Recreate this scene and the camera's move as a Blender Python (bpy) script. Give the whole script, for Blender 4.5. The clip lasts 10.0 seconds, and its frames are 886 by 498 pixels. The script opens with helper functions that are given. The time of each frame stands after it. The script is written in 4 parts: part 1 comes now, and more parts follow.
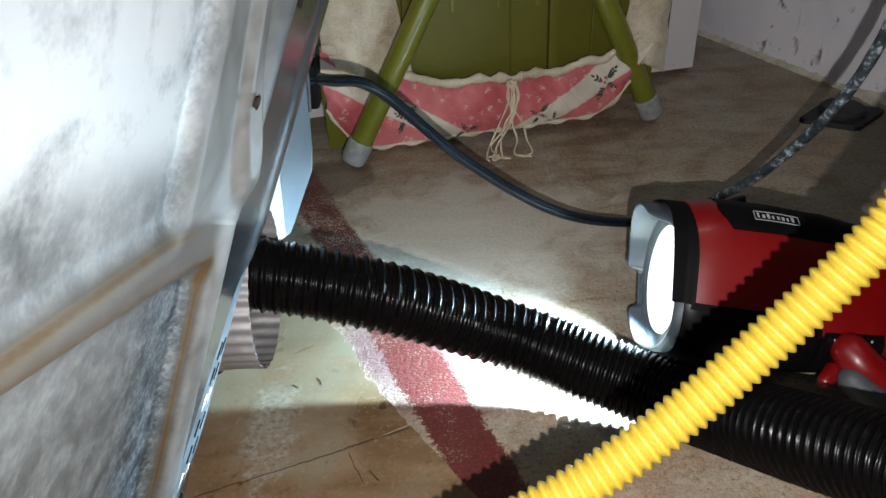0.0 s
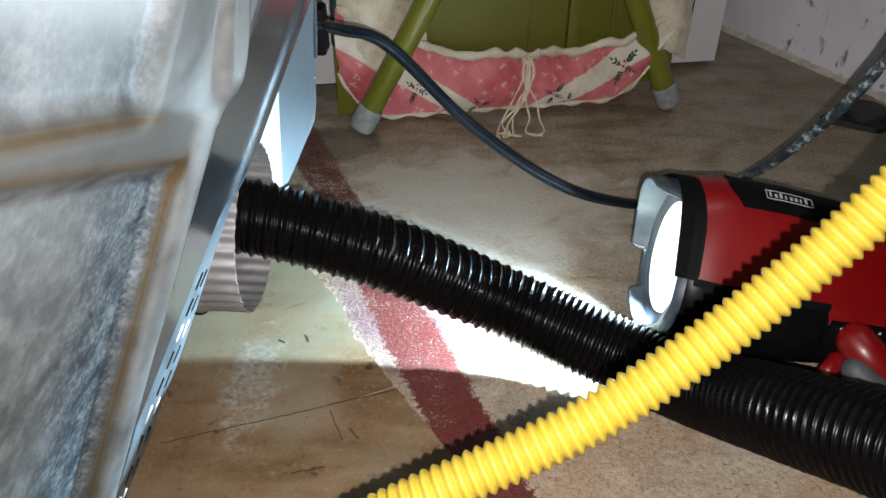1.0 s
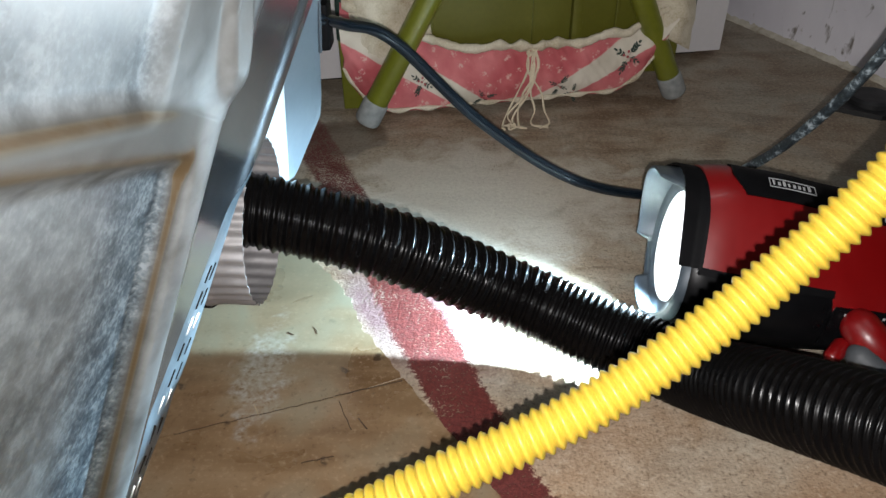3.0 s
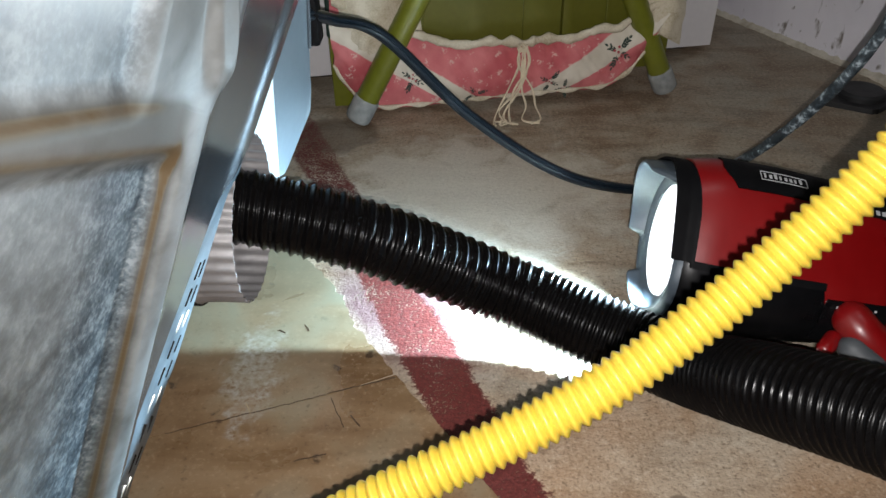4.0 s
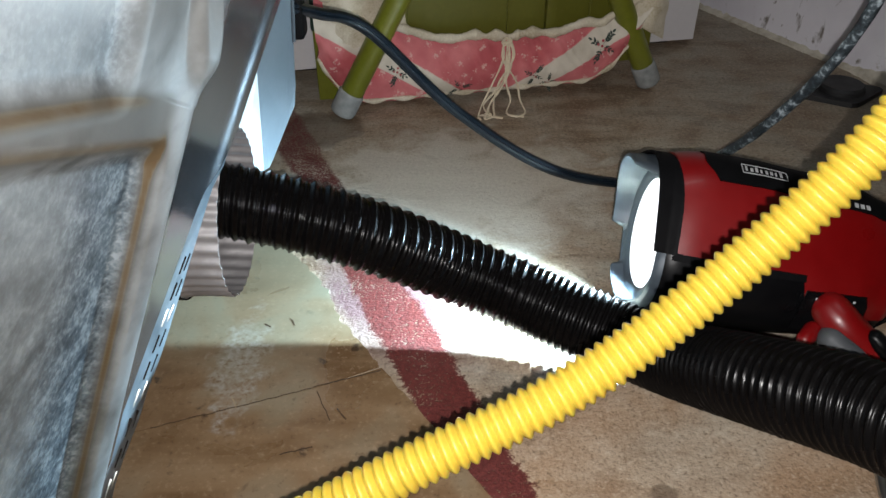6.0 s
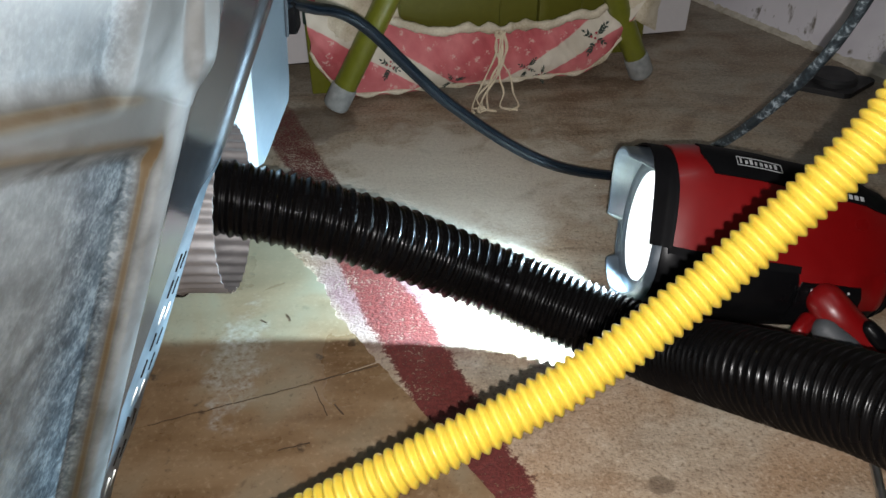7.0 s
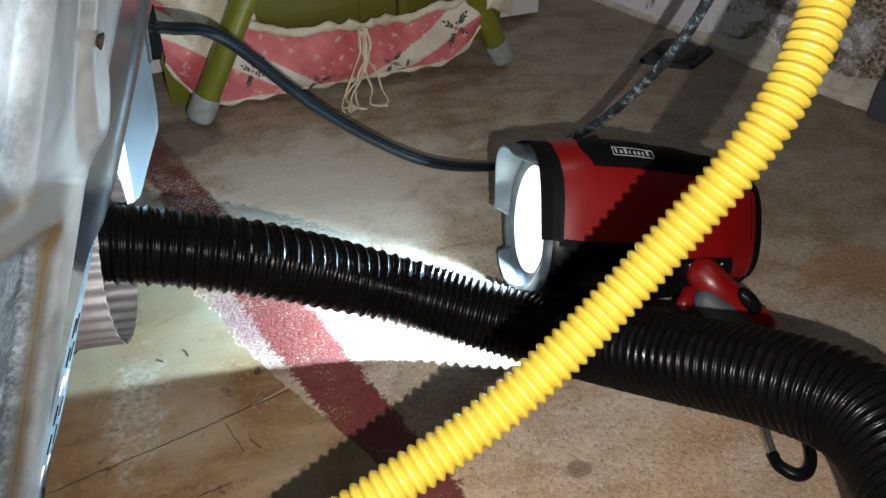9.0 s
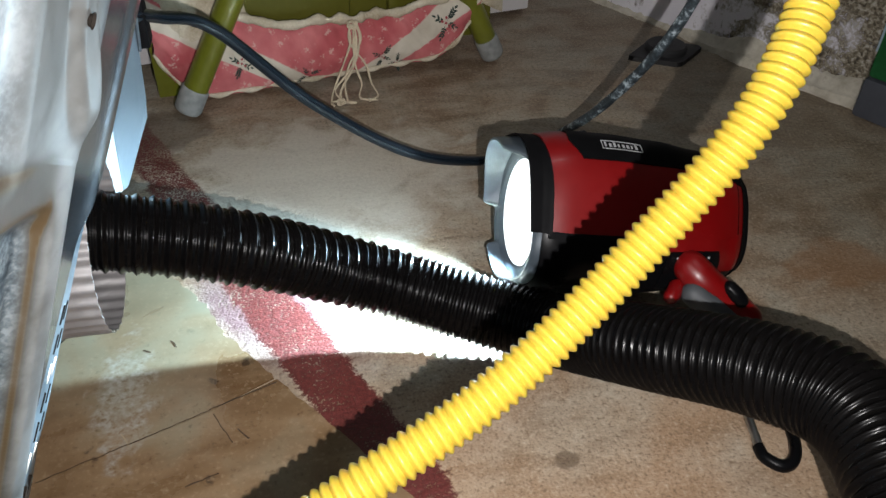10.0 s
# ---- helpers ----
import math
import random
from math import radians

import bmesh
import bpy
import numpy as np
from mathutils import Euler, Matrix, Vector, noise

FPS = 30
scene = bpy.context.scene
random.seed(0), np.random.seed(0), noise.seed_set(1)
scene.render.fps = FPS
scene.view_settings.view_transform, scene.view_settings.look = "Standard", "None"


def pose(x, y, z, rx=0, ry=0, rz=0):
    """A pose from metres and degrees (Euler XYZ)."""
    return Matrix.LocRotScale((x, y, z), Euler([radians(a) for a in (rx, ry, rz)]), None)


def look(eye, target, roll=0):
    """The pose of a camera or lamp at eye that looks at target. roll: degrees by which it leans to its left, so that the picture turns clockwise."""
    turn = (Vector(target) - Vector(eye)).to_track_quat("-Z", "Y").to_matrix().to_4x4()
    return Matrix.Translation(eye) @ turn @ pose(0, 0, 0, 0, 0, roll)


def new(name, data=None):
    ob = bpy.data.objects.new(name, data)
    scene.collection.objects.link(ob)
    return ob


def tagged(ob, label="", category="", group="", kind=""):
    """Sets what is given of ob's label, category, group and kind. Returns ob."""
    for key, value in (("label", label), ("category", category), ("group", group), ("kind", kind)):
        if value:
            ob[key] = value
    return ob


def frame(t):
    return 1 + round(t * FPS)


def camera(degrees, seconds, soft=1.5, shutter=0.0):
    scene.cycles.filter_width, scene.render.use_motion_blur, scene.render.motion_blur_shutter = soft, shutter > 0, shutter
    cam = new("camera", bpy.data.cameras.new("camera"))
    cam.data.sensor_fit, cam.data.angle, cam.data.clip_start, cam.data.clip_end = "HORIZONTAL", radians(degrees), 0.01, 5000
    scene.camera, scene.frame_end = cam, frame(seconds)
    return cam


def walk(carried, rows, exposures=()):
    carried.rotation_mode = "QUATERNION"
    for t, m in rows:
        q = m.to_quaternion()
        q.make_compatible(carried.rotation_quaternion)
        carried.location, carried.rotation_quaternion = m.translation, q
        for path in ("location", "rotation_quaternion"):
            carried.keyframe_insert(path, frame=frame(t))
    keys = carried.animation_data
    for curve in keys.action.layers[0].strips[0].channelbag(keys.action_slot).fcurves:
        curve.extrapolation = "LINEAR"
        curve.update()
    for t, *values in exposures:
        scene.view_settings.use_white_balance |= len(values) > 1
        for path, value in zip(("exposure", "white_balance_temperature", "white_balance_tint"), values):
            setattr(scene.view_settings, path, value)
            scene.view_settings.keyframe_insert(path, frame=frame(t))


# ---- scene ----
cam = camera(60.5, 10.0)
PATH = [
    (0, (0.049, 0.033, 0.4), (0.014, 1.681, -0.731), -3.4),
    (0.2, (0.0503, 0.0325, 0.3941), (0.0102, 1.6802, -0.7375), -2.56),
    (0.5, (0.054, 0.031, 0.378), (0.0, 1.678, -0.755), -0.3),
    (1, (0.056, 0.031, 0.369), (-0.003, 1.678, -0.764), 0.2),
    (1.5, (0.058, 0.027, 0.373), (-0.024, 1.682, -0.748), -0.4),
    (2, (0.058, 0.028, 0.371), (-0.035, 1.673, -0.763), -0.6),
    (2.5, (0.058, 0.026, 0.371), (-0.031, 1.665, -0.773), -0.7),
    (4, (0.059, 0.027, 0.368), (-0.004, 1.662, -0.782), -1.0),
    (4.5, (0.059, 0.027, 0.366), (0.009, 1.661, -0.787), -0.6),
    (5, (0.057, 0.027, 0.367), (0.013, 1.662, -0.785), -0.7),
    (5.5, (0.06, 0.025, 0.368), (0.026, 1.658, -0.787), -0.5),
    (7, (0.057, 0.026, 0.37), (0.052, 1.641, -0.81), -0.5),
    (7.5, (0.057, 0.027, 0.369), (0.062, 1.64, -0.813), -0.4),
    (8, (0.057, 0.028, 0.371), (0.116, 1.628, -0.827), -0.3),
    (8.2, (0.053, 0.0325, 0.3782), (0.197, 1.6194, -0.8266), -0.21),
    (8.3, (0.051, 0.0347, 0.3817), (0.2366, 1.6153, -0.8263), -0.17),
    (8.5, (0.048, 0.038, 0.387), (0.296, 1.609, -0.826), -0.1),
    (9, (0.039, 0.041, 0.39), (0.372, 1.581, -0.841), 0.5),
    (9.5, (0.04, 0.037, 0.388), (0.391, 1.571, -0.846), 0.3),
    (10, (0.037, 0.038, 0.387), (0.402, 1.569, -0.847), 1.6),
]
walk(cam, [(t, look(eye, target, roll)) for t, eye, target, roll in PATH],
     [(0, -0.14), (0.6, -0.02), (4.2, 0.0), (5.5, -0.13), (8.5, -0.13), (9.3, 0.0), (10, 0.02)])

# ---------------------------------------------------------------- light
world = bpy.data.worlds.new("world")
world.use_nodes = True
world.node_tree.nodes["Background"].inputs[0].default_value = (0.9, 0.95, 1.0, 1)
world.node_tree.nodes["Background"].inputs[1].default_value = 0.008
scene.world = world

TORCH_AT = (0.064, 0.0237, 0.3620)
torch = new("phone_torch", bpy.data.lights.new("phone_torch", "SPOT"))
torch.data.energy = 12.5
torch.data.spot_size = radians(132)
torch.data.spot_blend = 1.0
torch.data.color = (1.0, 0.972, 0.965)
torch.data.shadow_soft_size = 0.0016
torch.matrix_world = look(TORCH_AT, (0.15, 0.70, 0.02))

# unseen overhead fill, added to stand in for the room's ambient light
fill_lamp = new("overhead_fill_lamp", bpy.data.lights.new("overhead_fill_lamp", "AREA"))
fill_lamp.data.shape = "RECTANGLE"
fill_lamp.data.size, fill_lamp.data.size_y = 1.2, 0.12
fill_lamp.data.energy = 4.0
fill_lamp.data.color = (0.90, 0.96, 1.0)
fill_lamp.matrix_world = pose(0.45, 0.1, 2.36, 0, 0, 25)


# ---------------------------------------------------------------- materials
def mat(name, stops, rough=0.6, metal=0.0, scale=20.0, fine=160.0, bump=0.2, coat=0.0, rough2=None, stretch=(1, 1, 1),
        distortion=0.3, bump_dist=0.001, detail=6.0):
    """Two scales of noise mixed into a colour ramp, with roughness variation and fine relief."""
    m = bpy.data.materials.new(name)
    m.use_nodes = True
    nt = m.node_tree
    b = nt.nodes["Principled BSDF"]
    tc = nt.nodes.new("ShaderNodeTexCoord")
    mp = nt.nodes.new("ShaderNodeMapping")
    mp.inputs["Scale"].default_value = stretch
    nt.links.new(tc.outputs["Object"], mp.inputs["Vector"])
    n1 = nt.nodes.new("ShaderNodeTexNoise")
    n1.inputs["Scale"].default_value = scale
    n1.inputs["Detail"].default_value = detail
    n1.inputs["Distortion"].default_value = distortion
    n2 = nt.nodes.new("ShaderNodeTexNoise")
    n2.inputs["Scale"].default_value = fine
    n2.inputs["Detail"].default_value = 4
    for n in (n1, n2):
        nt.links.new(mp.outputs[0], n.inputs["Vector"])
    mx = nt.nodes.new("ShaderNodeMix")
    mx.inputs["Factor"].default_value = 0.35
    nt.links.new(n1.outputs["Fac"], mx.inputs["A"])
    nt.links.new(n2.outputs["Fac"], mx.inputs["B"])
    cr = nt.nodes.new("ShaderNodeValToRGB")
    els = cr.color_ramp.elements
    while len(els) < len(stops):
        els.new(0.5)
    for e, (p, c) in zip(els, stops):
        e.position, e.color = p, (*c, 1)
    nt.links.new(mx.outputs["Result"], cr.inputs["Fac"])
    nt.links.new(cr.outputs["Color"], b.inputs["Base Color"])
    mr = nt.nodes.new("ShaderNodeMapRange")
    mr.inputs["From Min"].default_value, mr.inputs["From Max"].default_value = 0.3, 0.7
    mr.inputs["To Min"].default_value = rough
    mr.inputs["To Max"].default_value = rough2 if rough2 is not None else min(1, rough + 0.15)
    nt.links.new(n1.outputs["Fac"], mr.inputs["Value"])
    nt.links.new(mr.outputs[0], b.inputs["Roughness"])
    b.inputs["Metallic"].default_value = metal
    b.inputs["Coat Weight"].default_value = coat
    if bump:
        bp = nt.nodes.new("ShaderNodeBump")
        bp.inputs["Strength"].default_value = bump
        bp.inputs["Distance"].default_value = bump_dist
        nt.links.new(n2.outputs["Fac"], bp.inputs["Height"])
        nt.links.new(bp.outputs[0], b.inputs["Normal"])
    return m


def plain(c, d=0.12):
    """Ramp stops around one colour."""
    lo, hi = tuple(v * (1 - d) for v in c), tuple(min(1, v * (1 + d)) for v in c)
    return [(0.35, lo), (0.65, hi)]


M_YELLOW = mat("yellow_pvc", plain((0.44, 0.312, 0.034), 0.05), 0.34, scale=30, bump=0.05)
M_BLACK = mat("black_ribbed_plastic", plain((0.0028, 0.0025, 0.0025), 0.2), 0.20, scale=40, bump=0.015, rough2=0.30)
M_CABLE = mat("blue_black_cable", [(0.35, (0.003, 0.006, 0.010)), (0.6, (0.007, 0.012, 0.018))], 0.30, scale=30, bump=0.1)
M_DUSTY = mat("dusty_cable", [(0.42, (0.012, 0.018, 0.023)), (0.52, (0.04, 0.055, 0.065)), (0.62, (0.34, 0.40, 0.43))], 0.55, scale=130, fine=420, bump=0.3)
M_RED = mat("red_gloss_plastic", plain((0.150, 0.0016, 0.0022), 0.08), 0.26, scale=20, bump=0.03, coat=0.1)
M_RUBBER = mat("black_rubber", plain((0.004, 0.004, 0.0045), 0.2), 0.5, scale=40, bump=0.1)
M_GLOSSBLACK = mat("gloss_black", plain((0.003, 0.003, 0.0035), 0.2), 0.25, scale=40, bump=0.02)
M_GREYPLASTIC = mat("grey_plastic", plain((0.05, 0.055, 0.06)), 0.5, scale=40, bump=0.1)
M_CHROME = mat("pale_clear_bezel", plain((0.062, 0.078, 0.094), 0.18), 0.36, metal=0.2, scale=30, bump=0.03)
M_OLIVE = mat("olive_enamel", [(0.3, (0.105, 0.115, 0.008)), (0.6, (0.15, 0.16, 0.014)), (0.75, (0.12, 0.125, 0.02))], 0.28, scale=9, bump=0.04, coat=0.2)
M_OLIVE_DARK = mat("olive_sheet_metal", [(0.3, (0.085, 0.085, 0.006)), (0.7, (0.12, 0.118, 0.010))], 0.42, scale=7, bump=0.05)
M_CAP = mat("grey_rubber_cap", [(0.35, (0.16, 0.17, 0.17)), (0.65, (0.30, 0.31, 0.30))], 0.75, scale=40, bump=0.2)
M_CREAM = mat("cream_cotton", [(0.30, (0.30, 0.235, 0.150)), (0.45, (0.47, 0.41, 0.30)), (0.65, (0.64, 0.585, 0.47))], 0.9, scale=42, fine=500, bump=0.4)
M_STRING = mat("cotton_string", plain((0.60, 0.52, 0.38)), 0.9, scale=200, bump=0.3)
M_WHITE = mat("white_cabinet_paint", plain((0.62, 0.60, 0.61), 0.04), 0.5, scale=4, bump=0.03)
M_DARK = mat("dark_recess", plain((0.015, 0.012, 0.010)), 0.8, scale=20)
M_PAD = mat("black_pad_plastic", plain((0.010, 0.010, 0.011)), 0.5, scale=40, bump=0.1)
M_DUCT = mat("dull_aluminium_duct", [(0.3, (0.26, 0.25, 0.25)), (0.7, (0.42, 0.40, 0.40))], 0.40, metal=0.6, scale=30, bump=0.08)
# two tones of one folded plate: grazed face darkened, lit return lightened
M_PLATE_SHADED = mat("plate_shaded_tone", [(0.3, (0.095, 0.128, 0.155)), (0.7, (0.125, 0.158, 0.185))], 0.4, scale=25, bump=0.05, metal=0.1)
M_PLATE_LIT = mat("plate_lit_tone", [(0.3, (0.30, 0.34, 0.36)), (0.7, (0.40, 0.43, 0.45))], 0.4, scale=25, bump=0.05, metal=0.3)
M_FLANGE = mat("folded_zinc", [(0.3, (0.10, 0.14, 0.17)), (0.7, (0.22, 0.27, 0.31))], 0.38, scale=60, bump=0.2, metal=0.7)
M_STEEL = mat("steel_gate", plain((0.45, 0.46, 0.45)), 0.3, metal=1.0, scale=40)
M_CEIL = mat("ceiling_paint", plain((0.55, 0.53, 0.50)), 0.9, scale=3)


def math_node(nt, op, a, b=None, clamp=False):
    n = nt.nodes.new("ShaderNodeMath")
    n.operation, n.use_clamp = op, clamp
    for i, v in enumerate((a, b)):
        if v is None:
            continue
        if isinstance(v, (int, float)):
            n.inputs[i].default_value = v
        else:
            nt.links.new(v, n.inputs[i])
    return n.outputs[0]


def noise_node(nt, vec, scale, detail=6, distortion=0.0):
    n = nt.nodes.new("ShaderNodeTexNoise")
    n.inputs["Scale"].default_value, n.inputs["Detail"].default_value = scale, detail
    n.inputs["Distortion"].default_value = distortion
    nt.links.new(vec, n.inputs["Vector"])
    return n.outputs["Fac"]


def ramp(nt, fac, stops):
    cr = nt.nodes.new("ShaderNodeValToRGB")
    els = cr.color_ramp.elements
    while len(els) < len(stops):
        els.new(0.5)
    for e, (p, c) in zip(els, stops):
        e.position, e.color = p, (*c, 1)
    nt.links.new(fac, cr.inputs["Fac"])
    return cr.outputs["Color"]


def mix_col(nt, fac, a, b):
    n = nt.nodes.new("ShaderNodeMix")
    n.data_type = "RGBA"
    for key, v in (("Factor", fac), ("A", a), ("B", b)):
        if isinstance(v, tuple):
            n.inputs[key].default_value = (*v, 1)
        elif isinstance(v, (int, float)):
            n.inputs[key].default_value = v
        else:
            nt.links.new(v, n.inputs[key])
    return n.outputs["Result"]


def mix_val(nt, f, a, b):
    return math_node(nt, "ADD", math_node(nt, "MULTIPLY", a, 1 - f), math_node(nt, "MULTIPLY", b, f))


def galvanised():
    """Spangled zinc in the recesses, smooth dull bars with rusty stains, bare shiny metal by the rim, a pale reflection
    painted on the upper recess.
    """
    m = bpy.data.materials.new("galvanised_steel")
    m.use_nodes = True
    nt = m.node_tree
    b = nt.nodes["Principled BSDF"]
    vec = nt.nodes.new("ShaderNodeTexCoord").outputs["Object"]

    def layer(name):
        at = nt.nodes.new("ShaderNodeAttribute")
        at.attribute_name = name
        return at.outputs["Fac"]

    stain, bare, spangle, pale = layer("stain"), layer("bare"), layer("spangle"), layer("pale")
    big, mid, fine = noise_node(nt, vec, 26, 6, 0.5), noise_node(nt, vec, 110, 6, 0.4), noise_node(nt, vec, 520, 3, 0.3)
    speck = mix_val(nt, 0.5, mid, fine)
    zinc = ramp(nt, speck, [(0.38, (0.046, 0.066, 0.086)), (0.5, (0.115, 0.150, 0.178)), (0.64, (0.28, 0.33, 0.36))])
    dull = ramp(nt, mix_val(nt, 0.7, mid, big), [(0.36, (0.110, 0.118, 0.116)), (0.48, (0.21, 0.225, 0.23)), (0.62, (0.31, 0.335, 0.345))])
    c = mix_col(nt, spangle, dull, zinc)
    # reflection on the upper recess, painted as mottled pale colour
    painted_sheen = math_node(nt, "MULTIPLY", math_node(nt, "SUBTRACT", mix_val(nt, 0.75, speck, big), 0.34), 5.0, True)
    c = mix_col(nt, math_node(nt, "MULTIPLY", pale, painted_sheen), c, (0.48, 0.52, 0.545))
    # brown film on the bars, ochre where water stood along the borders
    film = math_node(nt, "MULTIPLY", math_node(nt, "ADD", math_node(nt, "MULTIPLY", big, 0.8), 0.5), stain, True)
    rust = ramp(nt, stain, [(0.80, (0.072, 0.063, 0.050)), (0.92, (0.118, 0.094, 0.058)), (1.0, (0.105, 0.072, 0.038))])
    c = mix_col(nt, film, c, rust)
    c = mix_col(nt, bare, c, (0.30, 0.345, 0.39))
    nt.links.new(c, b.inputs["Base Color"])
    nt.links.new(math_node(nt, "ADD", math_node(nt, "MULTIPLY", bare, 0.30), 0.62), b.inputs["Metallic"])
    rough = math_node(nt, "ADD", math_node(nt, "MULTIPLY", mid, 0.30), 0.36)
    rough = math_node(nt, "MULTIPLY", rough, math_node(nt, "SUBTRACT", 1.0, math_node(nt, "MULTIPLY", bare, 0.62)))
    nt.links.new(rough, b.inputs["Roughness"])
    bp = nt.nodes.new("ShaderNodeBump")
    bp.inputs["Strength"].default_value = 0.12
    bp.inputs["Distance"].default_value = 0.0003
    nt.links.new(mix_val(nt, 0.12, speck, big), bp.inputs["Height"])
    nt.links.new(bp.outputs[0], b.inputs["Normal"])
    return m


M_ZINC = galvanised()


def floor_material():
    """Worn concrete with an old painted red line."""
    m = bpy.data.materials.new("worn_concrete")
    m.use_nodes = True
    nt = m.node_tree
    b = nt.nodes["Principled BSDF"]
    vec = nt.nodes.new("ShaderNodeTexCoord").outputs["Object"]
    sp = nt.nodes.new("ShaderNodeSeparateXYZ")
    nt.links.new(vec, sp.inputs[0])
    big, mid, fine = noise_node(nt, vec, 7, 6, 0.8), noise_node(nt, vec, 28, 9, 0.5), noise_node(nt, vec, 260, 4)
    grit = noise_node(nt, vec, 560, 3)
    base = ramp(nt, big, [(0.40, (0.235, 0.148, 0.085)), (0.5, (0.310, 0.240, 0.170)), (0.58, (0.320, 0.300, 0.245))])
    pale = ramp(nt, mid, [(0.40, (0.165, 0.115, 0.072)), (0.50, (0.310, 0.247, 0.178)), (0.64, (0.43, 0.380, 0.300))])
    base = mix_col(nt, 0.52, base, pale)
    mp = nt.nodes.new("ShaderNodeMapping")
    mp.inputs["Rotation"].default_value, mp.inputs["Scale"].default_value = (0, 0, radians(24)), (0.45, 1.5, 1)
    nt.links.new(vec, mp.inputs["Vector"])
    streak = noise_node(nt, mp.outputs[0], 20, 9, 1.2)
    base = mix_col(nt, math_node(nt, "MULTIPLY", math_node(nt, "SUBTRACT", streak, 0.50), 3.4, True), base, (0.145, 0.098, 0.058))
    base = mix_col(nt, math_node(nt, "MULTIPLY", math_node(nt, "SUBTRACT", 0.47, streak), 3.4, True), base, (0.40, 0.345, 0.26))
    base = mix_col(nt, math_node(nt, "MULTIPLY", math_node(nt, "SUBTRACT", 0.37, mid, True), 5, True), base, (0.10, 0.065, 0.04))
    rusty = math_node(nt, "MULTIPLY", math_node(nt, "SUBTRACT", big, 0.60, True), 3.0, True)
    base = mix_col(nt, rusty, base, (0.27, 0.14, 0.065))
    # warm dusty brown on the near side, olive-grey towards the wall
    drift = math_node(nt, "ADD", sp.outputs["Y"], math_node(nt, "MULTIPLY", math_node(nt, "SUBTRACT", big, 0.5), 0.5))
    warm = math_node(nt, "MULTIPLY", math_node(nt, "SUBTRACT", 0.46, drift), 5.0, True)
    base = mix_col(nt, math_node(nt, "MULTIPLY", warm, 0.6), base, (0.36, 0.225, 0.130))
    cool = math_node(nt, "ADD", math_node(nt, "SUBTRACT", sp.outputs["X"], 0.30), math_node(nt, "MULTIPLY", math_node(nt, "SUBTRACT", mid, 0.5), 0.5))
    cool = math_node(nt, "MULTIPLY", math_node(nt, "MULTIPLY", cool, 4.0, True), math_node(nt, "SUBTRACT", 1.0, warm))
    base = mix_col(nt, math_node(nt, "MULTIPLY", cool, 0.45), base, (0.170, 0.145, 0.098))
    grain = mix_val(nt, 0.5, fine, grit)
    base = mix_col(nt, math_node(nt, "MULTIPLY", math_node(nt, "SUBTRACT", grain, 0.52), 3.8, True), base, (0.52, 0.43, 0.33))
    base = mix_col(nt, math_node(nt, "MULTIPLY", math_node(nt, "SUBTRACT", 0.48, grain), 5.5, True), base, (0.11, 0.070, 0.042))
    pits = noise_node(nt, vec, 55, 2, 0.1)
    base = mix_col(nt, math_node(nt, "MULTIPLY", math_node(nt, "SUBTRACT", pits, 0.70), 9, True), base, (0.15, 0.095, 0.06))
    # the spotlight's spill on the floor beyond the hose, painted as a pale patch
    ex = math_node(nt, "DIVIDE", math_node(nt, "SUBTRACT", sp.outputs["X"], 0.055), 0.17)
    ey = math_node(nt, "DIVIDE", math_node(nt, "SUBTRACT", sp.outputs["Y"], 0.64), 0.13)
    q = math_node(nt, "ADD", math_node(nt, "MULTIPLY", ex, ex), math_node(nt, "MULTIPLY", ey, ey))
    q = math_node(nt, "ADD", q, math_node(nt, "MULTIPLY", math_node(nt, "SUBTRACT", mid, 0.5), 3.0))
    q = math_node(nt, "MULTIPLY", math_node(nt, "MULTIPLY", math_node(nt, "SUBTRACT", 1.0, q), 1.4, True), 0.8)
    base = mix_col(nt, math_node(nt, "MULTIPLY", q, math_node(nt, "ADD", grain, 0.45), True), base, (0.58, 0.54, 0.46))
    # an oily stain by the board's foot and a round spot nearer
    for cx, cy, rx, ry, deep in ((-0.082, 0.768, 0.050, 0.048, 0.52), (0.181, 0.2996, 0.009, 0.007, 0.6), (0.47, 0.44, 0.05, 0.03, 0.35)):
        ex = math_node(nt, "DIVIDE", math_node(nt, "SUBTRACT", sp.outputs["X"], cx), rx)
        ey = math_node(nt, "DIVIDE", math_node(nt, "SUBTRACT", sp.outputs["Y"], cy), ry)
        q = math_node(nt, "ADD", math_node(nt, "MULTIPLY", ex, ex), math_node(nt, "MULTIPLY", ey, ey))
        q = math_node(nt, "ADD", q, math_node(nt, "MULTIPLY", math_node(nt, "SUBTRACT", mid, 0.5), 2.5))
        q = math_node(nt, "MULTIPLY", math_node(nt, "MULTIPLY", math_node(nt, "SUBTRACT", 1.0, q), 2.5, True), deep)
        base = mix_col(nt, q, base, (0.075, 0.048, 0.03) if deep > 0.5 else (0.24, 0.10, 0.03))
    # the line runs at a slant: distance across it from its middle
    across = math_node(nt, "ADD", sp.outputs["X"], math_node(nt, "MULTIPLY", sp.outputs["Y"], 0.44))
    across = math_node(nt, "SUBTRACT", across, 0.2175)
    wob = math_node(nt, "MULTIPLY", math_node(nt, "SUBTRACT", mid, 0.5), 0.018)
    d = math_node(nt, "ABSOLUTE", math_node(nt, "ADD", across, wob))
    d = math_node(nt, "ADD", d, math_node(nt, "MULTIPLY", math_node(nt, "SUBTRACT", grain, 0.5), 0.026))
    inside = math_node(nt, "MULTIPLY", math_node(nt, "SUBTRACT", 0.0235, d), 300, True)
    patch = noise_node(nt, vec, 40, 4, 0.4)
